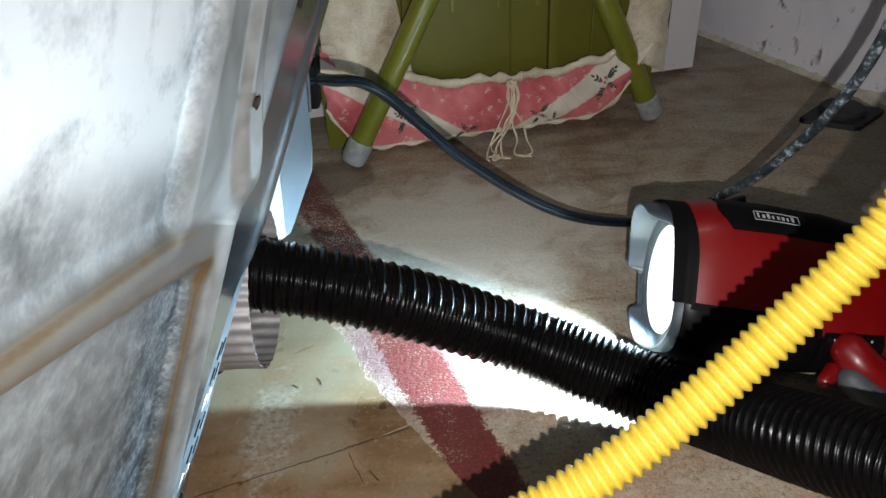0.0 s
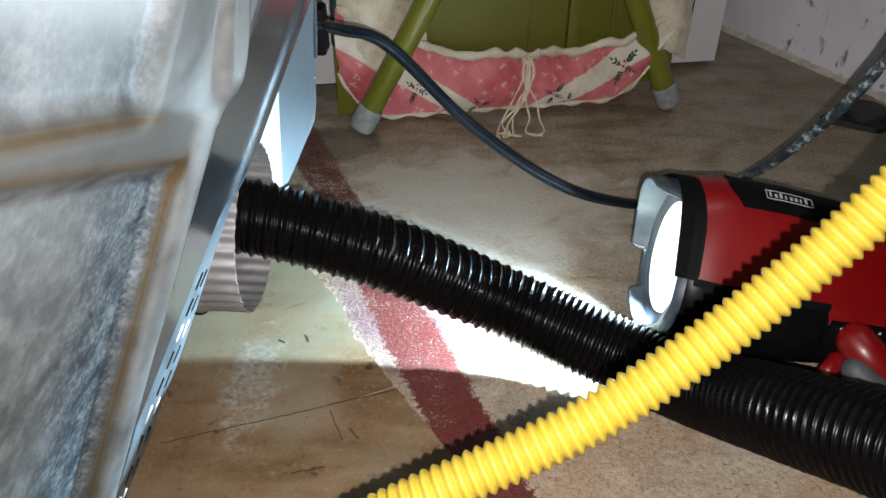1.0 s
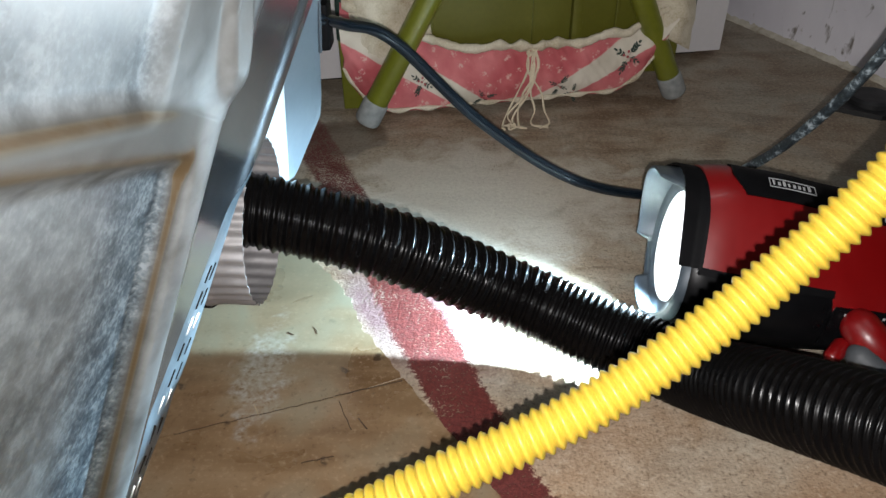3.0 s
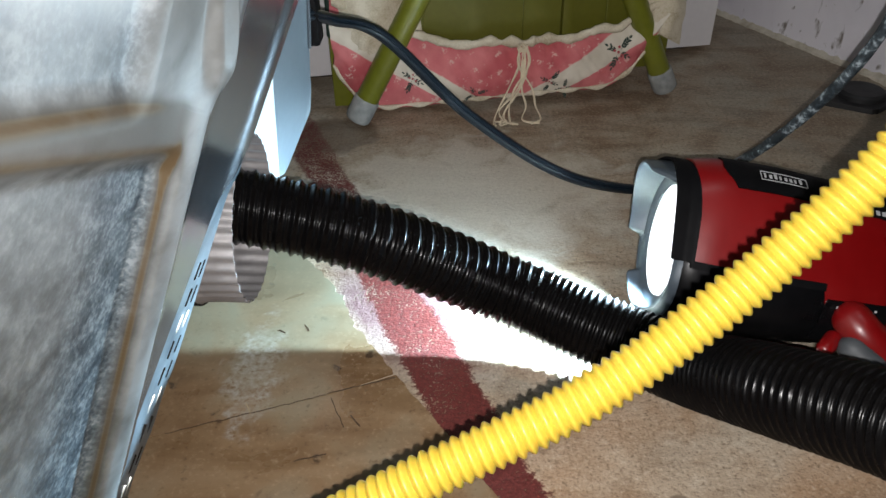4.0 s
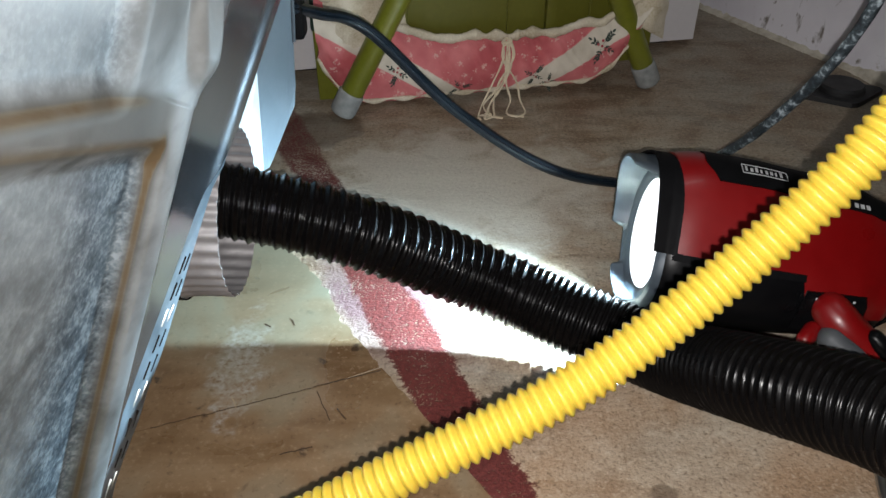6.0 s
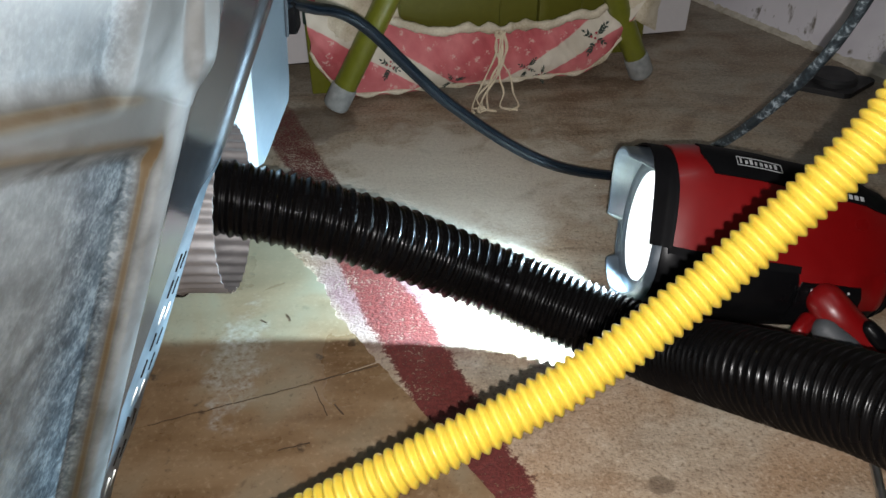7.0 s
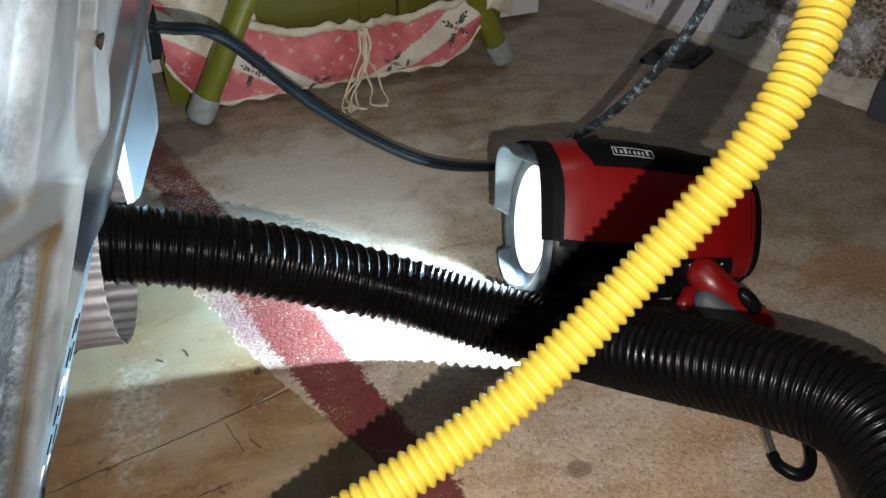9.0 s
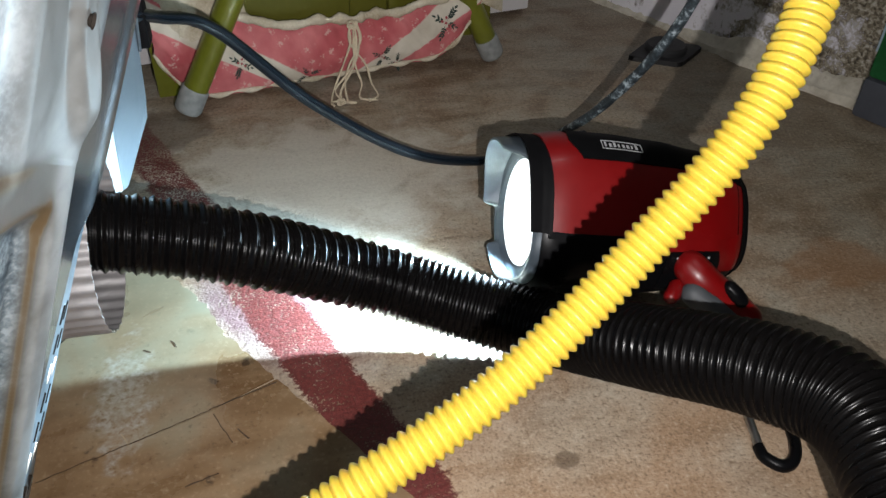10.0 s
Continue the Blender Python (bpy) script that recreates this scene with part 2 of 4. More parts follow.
    worn = math_node(nt, "ADD", math_node(nt, "MULTIPLY", grit, 0.9), math_node(nt, "MULTIPLY", fine, 0.5))
    worn = math_node(nt, "ADD", worn, math_node(nt, "MULTIPLY", patch, 0.35))
    # paint coverage thins with y from 0.395 on
    far_thinning = math_node(nt, "MULTIPLY", math_node(nt, "SUBTRACT", sp.outputs["Y"], 0.395), 3.0, True)
    worn = math_node(nt, "SUBTRACT", worn, math_node(nt, "MULTIPLY", far_thinning, 0.14))
    worn = math_node(nt, "MULTIPLY", math_node(nt, "SUBTRACT", worn, 0.63), 7, True)
    # pinkish fringe beside the line, only between y 0.385 and 0.56
    pink_fringe = math_node(nt, "MULTIPLY", math_node(nt, "SUBTRACT", 0.050, d), 60, True)
    pink_fringe = math_node(nt, "MULTIPLY", pink_fringe, math_node(nt, "MULTIPLY", math_node(nt, "ADD", worn, 0.1), 0.85, True))
    pink_fringe = math_node(nt, "MULTIPLY", pink_fringe, math_node(nt, "MULTIPLY", math_node(nt, "SUBTRACT", sp.outputs["Y"], 0.385), 14.0, True))
    pink_fringe = math_node(nt, "MULTIPLY", pink_fringe, math_node(nt, "MULTIPLY", math_node(nt, "SUBTRACT", 0.56, sp.outputs["Y"]), 14.0, True))
    base = mix_col(nt, pink_fringe, base, (0.17, 0.095, 0.098))
    red = ramp(nt, grain, [(0.38, (0.066, 0.010, 0.008)), (0.62, (0.140, 0.029, 0.024))])
    base = mix_col(nt, math_node(nt, "MULTIPLY", inside, worn), base, red)
    nt.links.new(base, b.inputs["Base Color"])
    mr = nt.nodes.new("ShaderNodeMapRange")
    mr.inputs["To Min"].default_value, mr.inputs["To Max"].default_value = 0.42, 0.75
    nt.links.new(mid, mr.inputs["Value"])
    nt.links.new(mr.outputs[0], b.inputs["Roughness"])
    bp = nt.nodes.new("ShaderNodeBump")
    bp.inputs["Strength"].default_value, bp.inputs["Distance"].default_value = 0.55, 0.0014
    h = math_node(nt, "ADD", math_node(nt, "ADD", fine, math_node(nt, "MULTIPLY", grit, 0.7)), math_node(nt, "MULTIPLY", mid, 0.5))
    nt.links.new(h, bp.inputs["Height"])
    nt.links.new(bp.outputs[0], b.inputs["Normal"])
    return m


def vinyl_material():
    m = bpy.data.materials.new("old_tan_vinyl")
    m.use_nodes = True
    nt = m.node_tree
    b = nt.nodes["Principled BSDF"]
    vec = nt.nodes.new("ShaderNodeTexCoord").outputs["Object"]
    mp = nt.nodes.new("ShaderNodeMapping")
    mp.inputs["Rotation"].default_value = (0, 0, radians(-20))
    mp.inputs["Scale"].default_value = (0.35, 1.6, 1)
    nt.links.new(vec, mp.inputs["Vector"])
    grain, mid = noise_node(nt, mp.outputs[0], 26, 7, 0.8), noise_node(nt, vec, 14, 7, 0.5)
    spots = noise_node(nt, vec, 75, 3, 0.3)
    c = ramp(nt, mix_val(nt, 0.55, grain, mid), [(0.36, (0.130, 0.074, 0.034)), (0.5, (0.200, 0.126, 0.067)), (0.64, (0.265, 0.190, 0.115))])
    c = mix_col(nt, math_node(nt, "MULTIPLY", math_node(nt, "SUBTRACT", mid, 0.50), 4.0, True), c, (0.190, 0.165, 0.112))
    c = mix_col(nt, math_node(nt, "MULTIPLY", math_node(nt, "SUBTRACT", spots, 0.66), 12, True), c, (0.05, 0.028, 0.015))
    fleck = noise_node(nt, vec, 340, 3, 0.2)
    c = mix_col(nt, math_node(nt, "MULTIPLY", math_node(nt, "SUBTRACT", fleck, 0.56), 3, True), c, (0.30, 0.22, 0.14))
    c = mix_col(nt, math_node(nt, "MULTIPLY", math_node(nt, "SUBTRACT", 0.40, fleck), 4, True), c, (0.085, 0.045, 0.020))
    # a scuffed chalky patch; the far part tinted greenish grey, the beam's light painted in
    sp = nt.nodes.new("ShaderNodeSeparateXYZ")
    nt.links.new(vec, sp.inputs[0])
    faded = math_node(nt, "ADD", math_node(nt, "MULTIPLY", math_node(nt, "SUBTRACT", sp.outputs["Y"], 0.36), 6.0), math_node(nt, "MULTIPLY", math_node(nt, "SUBTRACT", mid, 0.5), 1.6))
    faded = math_node(nt, "MULTIPLY", math_node(nt, "MULTIPLY", faded, 1.0, True), 0.75)
    c = mix_col(nt, faded, c, (0.205, 0.200, 0.142))
    ex = math_node(nt, "DIVIDE", math_node(nt, "ADD", sp.outputs["X"], 0.087), 0.020)
    ey = math_node(nt, "DIVIDE", math_node(nt, "SUBTRACT", sp.outputs["Y"], 0.400), 0.055)
    q = math_node(nt, "ADD", math_node(nt, "MULTIPLY", ex, ex), math_node(nt, "MULTIPLY", ey, ey))
    q = math_node(nt, "ADD", q, math_node(nt, "MULTIPLY", math_node(nt, "SUBTRACT", spots, 0.5), 4.0))
    q = math_node(nt, "MULTIPLY", math_node(nt, "MULTIPLY", math_node(nt, "SUBTRACT", 1.15, q), 0.9, True), math_node(nt, "MULTIPLY", math_node(nt, "SUBTRACT", fleck, 0.34), 3.0, True))
    c = mix_col(nt, math_node(nt, "MULTIPLY", q, 0.75), c, (0.36, 0.36, 0.33))
    nt.links.new(c, b.inputs["Base Color"])
    mr = nt.nodes.new("ShaderNodeMapRange")
    mr.inputs["From Min"].default_value, mr.inputs["From Max"].default_value = 0.3, 0.7
    mr.inputs["To Min"].default_value, mr.inputs["To Max"].default_value = 0.22, 0.48
    nt.links.new(mid, mr.inputs["Value"])
    nt.links.new(mr.outputs[0], b.inputs["Roughness"])
    bp = nt.nodes.new("ShaderNodeBump")
    bp.inputs["Strength"].default_value, bp.inputs["Distance"].default_value = 0.12, 0.0015
    nt.links.new(mid, bp.inputs["Height"])
    nt.links.new(bp.outputs[0], b.inputs["Normal"])
    return m


def wall_material():
    """Lilac-white limewash, flaking and mouldy low down and towards the near end."""
    m = bpy.data.materials.new("peeling_wall_paint")
    m.use_nodes = True
    nt = m.node_tree
    b = nt.nodes["Principled BSDF"]
    vec = nt.nodes.new("ShaderNodeTexCoord").outputs["Object"]
    sp = nt.nodes.new("ShaderNodeSeparateXYZ")
    nt.links.new(vec, sp.inputs[0])
    big, mid, fine = noise_node(nt, vec, 7, 6, 0.7), noise_node(nt, vec, 30, 10, 0.9), noise_node(nt, vec, 230, 8, 0.5)
    paint = ramp(nt, big, [(0.35, (0.60, 0.58, 0.63)), (0.65, (0.76, 0.74, 0.78))])
    mould = ramp(nt, fine, [(0.36, (0.055, 0.044, 0.030)), (0.46, (0.145, 0.120, 0.082)), (0.54, (0.24, 0.21, 0.155)), (0.66, (0.44, 0.41, 0.35))])
    # the plaster is sound at the far end and rotten past x = 0.4 along the wall
    along = nt.nodes.new("ShaderNodeMapRange")
    along.inputs["From Min"].default_value, along.inputs["From Max"].default_value = 0.36, 0.60
    along.inputs["To Min"].default_value, along.inputs["To Max"].default_value = -0.22, 0.16
    nt.links.new(sp.outputs["X"], along.inputs["Value"])
    k = math_node(nt, "ADD", math_node(nt, "ADD", math_node(nt, "MULTIPLY", mid, 0.6), math_node(nt, "MULTIPLY", big, 0.5)), along.outputs[0])
    k = math_node(nt, "ADD", k, math_node(nt, "MULTIPLY", math_node(nt, "SUBTRACT", fine, 0.5), 0.35))
    k = math_node(nt, "MULTIPLY", math_node(nt, "SUBTRACT", k, 0.53), 12, True)
    c = mix_col(nt, k, paint, mould)
    mp = nt.nodes.new("ShaderNodeMapping")
    mp.inputs["Scale"].default_value = (1.0, 1.0, 0.45)
    nt.links.new(vec, mp.inputs["Vector"])
    chips = math_node(nt, "ADD", math_node(nt, "MULTIPLY", noise_node(nt, mp.outputs[0], 62, 4, 0.5), 0.8), math_node(nt, "MULTIPLY", big, 0.35))
    chips = math_node(nt, "MULTIPLY", math_node(nt, "SUBTRACT", chips, 0.705), 16, True)
    c = mix_col(nt, chips, c, (0.20, 0.175, 0.155))
    nt.links.new(c, b.inputs["Base Color"])
    b.inputs["Roughness"].default_value = 0.85
    bp = nt.nodes.new("ShaderNodeBump")
    bp.inputs["Strength"].default_value, bp.inputs["Distance"].default_value = 0.5, 0.003
    nt.links.new(math_node(nt, "ADD", mid, math_node(nt, "MULTIPLY", k, -0.4)), bp.inputs["Height"])
    nt.links.new(bp.outputs[0], b.inputs["Normal"])
    return m


def floral_material():
    """Faded cotton with broad slanted rose and cream stripes, small white blossoms and dark sprigs."""
    m = bpy.data.materials.new("floral_cotton")
    m.use_nodes = True
    nt = m.node_tree
    b = nt.nodes["Principled BSDF"]
    vec = nt.nodes.new("ShaderNodeTexCoord").outputs["Object"]
    sp = nt.nodes.new("ShaderNodeSeparateXYZ")
    nt.links.new(vec, sp.inputs[0])
    mid, weave = noise_node(nt, vec, 25, 5), noise_node(nt, vec, 700, 2)
    X, Z = sp.outputs["X"], sp.outputs["Z"]
    lean = math_node(nt, "MULTIPLY", math_node(nt, "SUBTRACT", Z, 0.03), 1.55)
    side = math_node(nt, "MULTIPLY", math_node(nt, "ABSOLUTE", math_node(nt, "SUBTRACT", X, -0.005)), 1.0)
    w = math_node(nt, "SUBTRACT", side, lean)
    w = math_node(nt, "ADD", w, math_node(nt, "MULTIPLY", math_node(nt, "SUBTRACT", mid, 0.5), 0.012))
    band = math_node(nt, "ABSOLUTE", math_node(nt, "SUBTRACT", w, 0.071))
    stripe = math_node(nt, "MULTIPLY", math_node(nt, "SUBTRACT", band, 0.020), 450, True)
    rose = ramp(nt, mid, [(0.35, (0.42, 0.082, 0.092)), (0.65, (0.60, 0.190, 0.195))])
    vo = nt.nodes.new("ShaderNodeTexVoronoi")
    vo.inputs["Scale"].default_value = 78
    nt.links.new(vec, vo.inputs["Vector"])
    bloss = math_node(nt, "MULTIPLY", math_node(nt, "SUBTRACT", 0.24, math_node(nt, "ADD", vo.outputs["Distance"], math_node(nt, "MULTIPLY", math_node(nt, "SUBTRACT", noise_node(nt, vec, 420, 2), 0.5), 1.1))), 9, True)
    rose = mix_col(nt, math_node(nt, "MULTIPLY", bloss, 0.55), rose, (0.66, 0.52, 0.44))
    cream = ramp(nt, mid, [(0.3, (0.44, 0.39, 0.31)), (0.65, (0.64, 0.59, 0.50))])
    c = mix_col(nt, stripe, cream, rose)
    nt.links.new(c, b.inputs["Base Color"])
    b.inputs["Roughness"].default_value = 0.92
    bp = nt.nodes.new("ShaderNodeBump")
    bp.inputs["Strength"].default_value, bp.inputs["Distance"].default_value = 0.4, 0.0015
    nt.links.new(math_node(nt, "ADD", mid, math_node(nt, "MULTIPLY", weave, 0.3)), bp.inputs["Height"])
    nt.links.new(bp.outputs[0], b.inputs["Normal"])
    return m


def emitter(name, colour, strength):
    m = bpy.data.materials.new(name)
    m.use_nodes = True
    b = m.node_tree.nodes["Principled BSDF"]
    b.inputs["Base Color"].default_value = (0.9, 0.92, 0.95, 1)
    b.inputs["Emission Color"].default_value = (*colour, 1)
    b.inputs["Emission Strength"].default_value = strength
    return m


for m_dark, k_dark in ((M_BLACK, 0.09), (M_RUBBER, 0.05), (M_GLOSSBLACK, 0.12), (M_CABLE, 0.25), (M_DARK, 0.05)):
    m_dark.node_tree.nodes["Principled BSDF"].inputs["Specular IOR Level"].default_value = k_dark
soft_pvc = M_YELLOW.node_tree.nodes["Principled BSDF"]
soft_pvc.inputs["Subsurface Weight"].default_value, soft_pvc.inputs["Subsurface Scale"].default_value = 0.15, 0.002
M_FLOOR, M_VINYL, M_WALL, M_FLORAL = floor_material(), vinyl_material(), wall_material(), floral_material()
M_LENS = emitter("lit_lens", (0.93, 0.97, 1.0), 1.6)
M_INK = mat("dark_green_print", plain((0.035, 0.05, 0.04)), 0.9, scale=60)
M_SILVER = mat("silver_print", plain((0.55, 0.56, 0.57)), 0.4, metal=0.4, scale=60, bump=0)
M_PLASTER = mat("crumbling_plaster", [(0.3, (0.34, 0.30, 0.23)), (0.6, (0.58, 0.54, 0.45)), (0.8, (0.25, 0.2, 0.15))], 0.9, scale=45, bump=0.6)
M_GREENPAINT = mat("green_oil_paint", [(0.40, (0.008, 0.085, 0.022)), (0.56, (0.015, 0.14, 0.04)), (0.66, (0.30, 0.10, 0.06)), (0.8, (0.36, 0.44, 0.46))], 0.35, scale=16, bump=0.2)
M_SLATE = mat("slate_paint", plain((0.06, 0.065, 0.08)), 0.5, scale=20)
M_PALEBLUE = mat("pale_blue_paint", plain((0.32, 0.42, 0.48)), 0.5, scale=30)


# ---------------------------------------------------------------- mesh helpers
def finish(name, bm, material, smooth=True, angle=40):
    me = bpy.data.meshes.new(name)
    bmesh.ops.recalc_face_normals(bm, faces=bm.faces)
    bm.to_mesh(me)
    bm.free()
    for m in (material if isinstance(material, (list, tuple)) else [material]):
        me.materials.append(m)
    if smooth:
        for p in me.polygons:
            p.use_smooth = True
        me.set_sharp_from_angle(angle=radians(angle))
    return new(name, me)


def part(name, bm, material, parent, label="", smooth=True, angle=40):
    ob = finish(name, bm, material, smooth, angle)
    ob.parent = parent
    if label:
        ob["label"] = label
    return ob


def thing(name, m, label, category, group="", kind=""):
    ob = new(name)
    ob.empty_display_size = 0.02
    ob.matrix_world = m
    return tagged(ob, label, category, group, kind)


def box(bm, lo, hi, bevel=0.0, m=None, segs=2):
    r = bmesh.ops.create_cube(bm, size=1.0)
    c = [(a + b) / 2 for a, b in zip(lo, hi)]
    s = [abs(b - a) for a, b in zip(lo, hi)]
    bmesh.ops.scale(bm, vec=s, verts=r["verts"])
    bmesh.ops.translate(bm, vec=c, verts=r["verts"])
    if bevel:
        es = list({e for v in r["verts"] for e in v.link_edges})
        out = bmesh.ops.bevel(bm, geom=es, offset=bevel, segments=segs, affect="EDGES", profile=0.6)
        vs = list({v for f in out["faces"] for v in f.verts} | {v for v in r["verts"] if v.is_valid})
    else:
        vs = r["verts"]
    if m is not None:
        bmesh.ops.transform(bm, matrix=m, verts=vs)
    return vs


def spline(points, per=24):
    """A smooth curve through the points."""
    P = [Vector(p) for p in points]
    P = [2 * P[0] - P[1], *P, 2 * P[-1] - P[-2]]
    out = []
    for i in range(1, len(P) - 2):
        a, b, c, d = P[i - 1:i + 3]
        for k in range(per):
            u = k / per
            out.append(0.5 * (2 * b + (c - a) * u + (2 * a - 5 * b + 4 * c - d) * u * u + (3 * b - a - 3 * c + d) * u ** 3))
    out.append(P[-2])
    return out


def resample(pts, step):
    """Points at even steps along a polyline, with the way along it."""
    L = [0.0]
    for a, b in zip(pts, pts[1:]):
        L.append(L[-1] + (b - a).length)
    n = max(2, int(L[-1] / step))
    out, j = [], 0
    for i in range(n + 1):
        s = L[-1] * i / n
        while j < len(L) - 2 and L[j + 1] < s:
            j += 1
        f = (s - L[j]) / max(1e-9, L[j + 1] - L[j])
        out.append((s, pts[j].lerp(pts[j + 1], min(1, f))))
    return out


def sweep(bm, pts, radius, step, segs=20, caps=True, helix=0.0, flat=1.0, up=None):
    """A tube along pts; radius(s, angle) gives its surface. Returns nothing, fills bm."""
    rows = resample(pts, step)
    ref = Vector(up) if up else Vector((0.13, 0.2, 0.97))
    rings = []
    for i, (s, p) in enumerate(rows):
        t = (rows[min(i + 1, len(rows) - 1)][1] - rows[max(i - 1, 0)][1]).normalized()
        ref = (ref - t * ref.dot(t)).normalized()
        side = t.cross(ref)
        ring = []
        for k in range(segs):
            a = 2 * math.pi * k / segs
            r = radius(s, a)
            ring.append(bm.verts.new(p + side * (math.cos(a) * r * flat) + ref * (math.sin(a) * r)))
        rings.append(ring)
    for r0, r1 in zip(rings, rings[1:]):
        for k in range(segs):
            bm.faces.new((r0[k], r0[(k + 1) % segs], r1[(k + 1) % segs], r1[k]))
    if caps:
        bm.faces.new(rings[0][::-1])
        bm.faces.new(rings[-1])


def tube(pts, r, step=0.004, segs=12, flat=1.0, per=16, wobble=0.0):
    bm = bmesh.new()
    ph = random.random() * 6
    sweep(bm, spline(pts, per), lambda s, a: r * (1 + wobble * math.sin(s * 180 + ph)), step, segs, flat=flat)
    return bm


def lathe(bm, prof, segs=48, m=None, arc=None):
    """Turns (z, r) rows about z."""
    rings = []
    for z, r in prof:
        rings.append([bm.verts.new((r * math.cos(2 * math.pi * k / segs), r * math.sin(2 * math.pi * k / segs), z)) for k in range(segs)])
    for a, b in zip(rings, rings[1:]):
        for k in range(segs):
            bm.faces.new((a[k], a[(k + 1) % segs], b[(k + 1) % segs], b[k]))
    if m is not None:
        bmesh.ops.transform(bm, matrix=m, verts=[v for r in rings for v in r])
    return rings


def prism(bm, outline, lo, hi, m=None):
    """Outline (x, y) rows, drawn from z = lo to hi."""
    a = [bm.verts.new((x, y, lo)) for x, y in outline]
    b = [bm.verts.new((x, y, hi)) for x, y in outline]
    n = len(a)
    bm.faces.new(a[::-1])
    bm.faces.new(b)
    for k in range(n):
        bm.faces.new((a[k], a[(k + 1) % n], b[(k + 1) % n], b[k]))
    if m is not None:
        bmesh.ops.transform(bm, matrix=m, verts=a + b)


def axes(origin, x, y, z):
    m = Matrix.Identity(4)
    for i, v in enumerate((x, y, z)):
        m.col[i] = (*Vector(v), 0)
    m.translation = Vector(origin)
    return m


# ---------------------------------------------------------------- the room
bm = bmesh.new()
box(bm, (-2.2, -2.2, -0.12), (1.9, 2.2, 0.0))
tagged(finish("floor", bm, M_FLOOR, smooth=False), "worn brown concrete floor with a faded red painted line", "floor", kind="structure")

WALL0, WALL_DIR = Vector((0.39, 1.24, 0)), Vector((0.447, -0.894, 0))
WALL_N = Vector((0.894, 0.447, 0))
wall_m = axes(WALL0, WALL_DIR, WALL_N, (0, 0, 1))


def wall(name, m, length, thick=0.12, height=2.4, label="", material=M_WALL, start=0.0):
    bm = bmesh.new()
    box(bm, (start, 0, 0), (length, thick, height))
    ob = finish(name, bm, material, smooth=False)
    ob.matrix_world = m
    return tagged(ob, label, "wall", kind="structure")


wall("wall_east", wall_m, 3.4, label="lilac-white wall with peeling, mouldy paint", start=-0.9)
# unseen walls and ceiling, added to close the room and bounce light
wall("wall_north", axes((-2.1, 1.42, 0), (1, 0, 0), (0, 1, 0), (0, 0, 1)), 2.5, label="plain pale wall behind the cabinet, unseen, added to close the room", material=M_CEIL)
wall("wall_west", axes((-2.0, -2.1, 0), (0, 1, 0), (-1, 0, 0), (0, 0, 1)), 3.6, label="plain pale wall, unseen, added to bounce light", material=M_CEIL)
wall("wall_south", axes((1.9, -1.75, 0), (-1, 0, 0), (0, -1, 0), (0, 0, 1)), 3.9, label="plain pale wall, unseen, added to bounce light", material=M_CEIL)
bm = bmesh.new()
box(bm, (-2.2, -2.2, 2.4), (2.0, 2.2, 2.5))
tagged(finish("ceiling", bm, M_CEIL, smooth=False), "plain pale ceiling, unseen, added to bounce light", "ceiling", kind="structure")

# crumbling plaster skirting along the wall's foot
bm = bmesh.new()
n = 150
rows = []
for i in range(n + 1):
    x = 0.05 + 0.85 * i / n
    rot = min(1, max(0, (x - 0.36) / 0.1))
    d = 0.006 + rot * (0.016 + 0.006 * noise.noise((x * 30, 0, 1))) + 0.003 * noise.noise((x * 110, 2, 0))
    h = 0.006 + rot * (0.016 + 0.010 * noise.noise((x * 22, 3, 1))) + 0.004 * noise.noise((x * 130, 5, 0))
    d, h = max(0.003, d), max(0.003, h)
    rows.append([bm.verts.new(wall_m @ Vector(p)) for p in ((x, 0.004, -0.002), (x, -d, -0.002), (x, -d * 0.9, h * 0.45),
                                                           (x, -d * (0.55 + 0.2 * noise.noise((x * 60, 7, 0))), h * 0.55), (x, -d * 0.35, h), (x, 0.004, h * 1.15))])
for a, b in zip(rows, rows[1:]):
    for k in range(5):
        bm.faces.new((a[k], a[k + 1], b[k + 1], b[k]))
tagged(finish("trim", bm, M_PLASTER, angle=60), "crumbling pale plaster along the foot of the wall", "trim", kind="structure")

# old vinyl sheets beside the painted line, with a cut between them
def rough_line(pts, step, amp, seed):
    out = []
    for a, b in zip(pts, pts[1:]):
        a, b = Vector(a), Vector(b)
        k = max(1, int((b - a).length / step))
        for i in range(k):
            p = a.lerp(b, i / k)
            t = (b - a).normalized()
            out.append(p + Vector((-t.y, t.x)) * amp * noise.noise((p.x * 160 + seed, p.y * 160, seed)))
    out.append(Vector(pts[-1]))
    return out


def vinyl(outline, name="vinyl_sheet", label="glossy tan old vinyl flooring sheet on the concrete"):
    bm = bmesh.new()
    prism(bm, [(p[0], p[1]) for p in outline], 0.0002, 0.0014)
    return tagged(finish(name, bm, M_VINYL, smooth=False), label, "flooring", "vinyl sheets", "structure")


edge_far = rough_line([(-0.085, 0.545), (-0.056, 0.512), (-0.037, 0.484), (-0.021, 0.446), (-0.003, 0.420), (0.0090, 0.4008)], 0.004, 0.0035, 1)
sheet_far = vinyl([(-0.9, 0.56), (-0.9, 0.068), (-0.130, 0.3458), (-0.033, 0.3805)] + edge_far[::-1] + [(-0.2, 0.56)])
edge_near = rough_line([(0.0110, 0.3992), (0.0235, 0.381), (0.0462, 0.350), (0.0830, 0.293), (0.146, 0.16), (0.295, -0.2)], 0.005, 0.0018, 5)
sheet_near = vinyl(edge_near + [(0.30, -0.9), (-0.9, -0.9), (-0.9, 0.0668), (-0.130, 0.3446), (-0.033, 0.3793)])

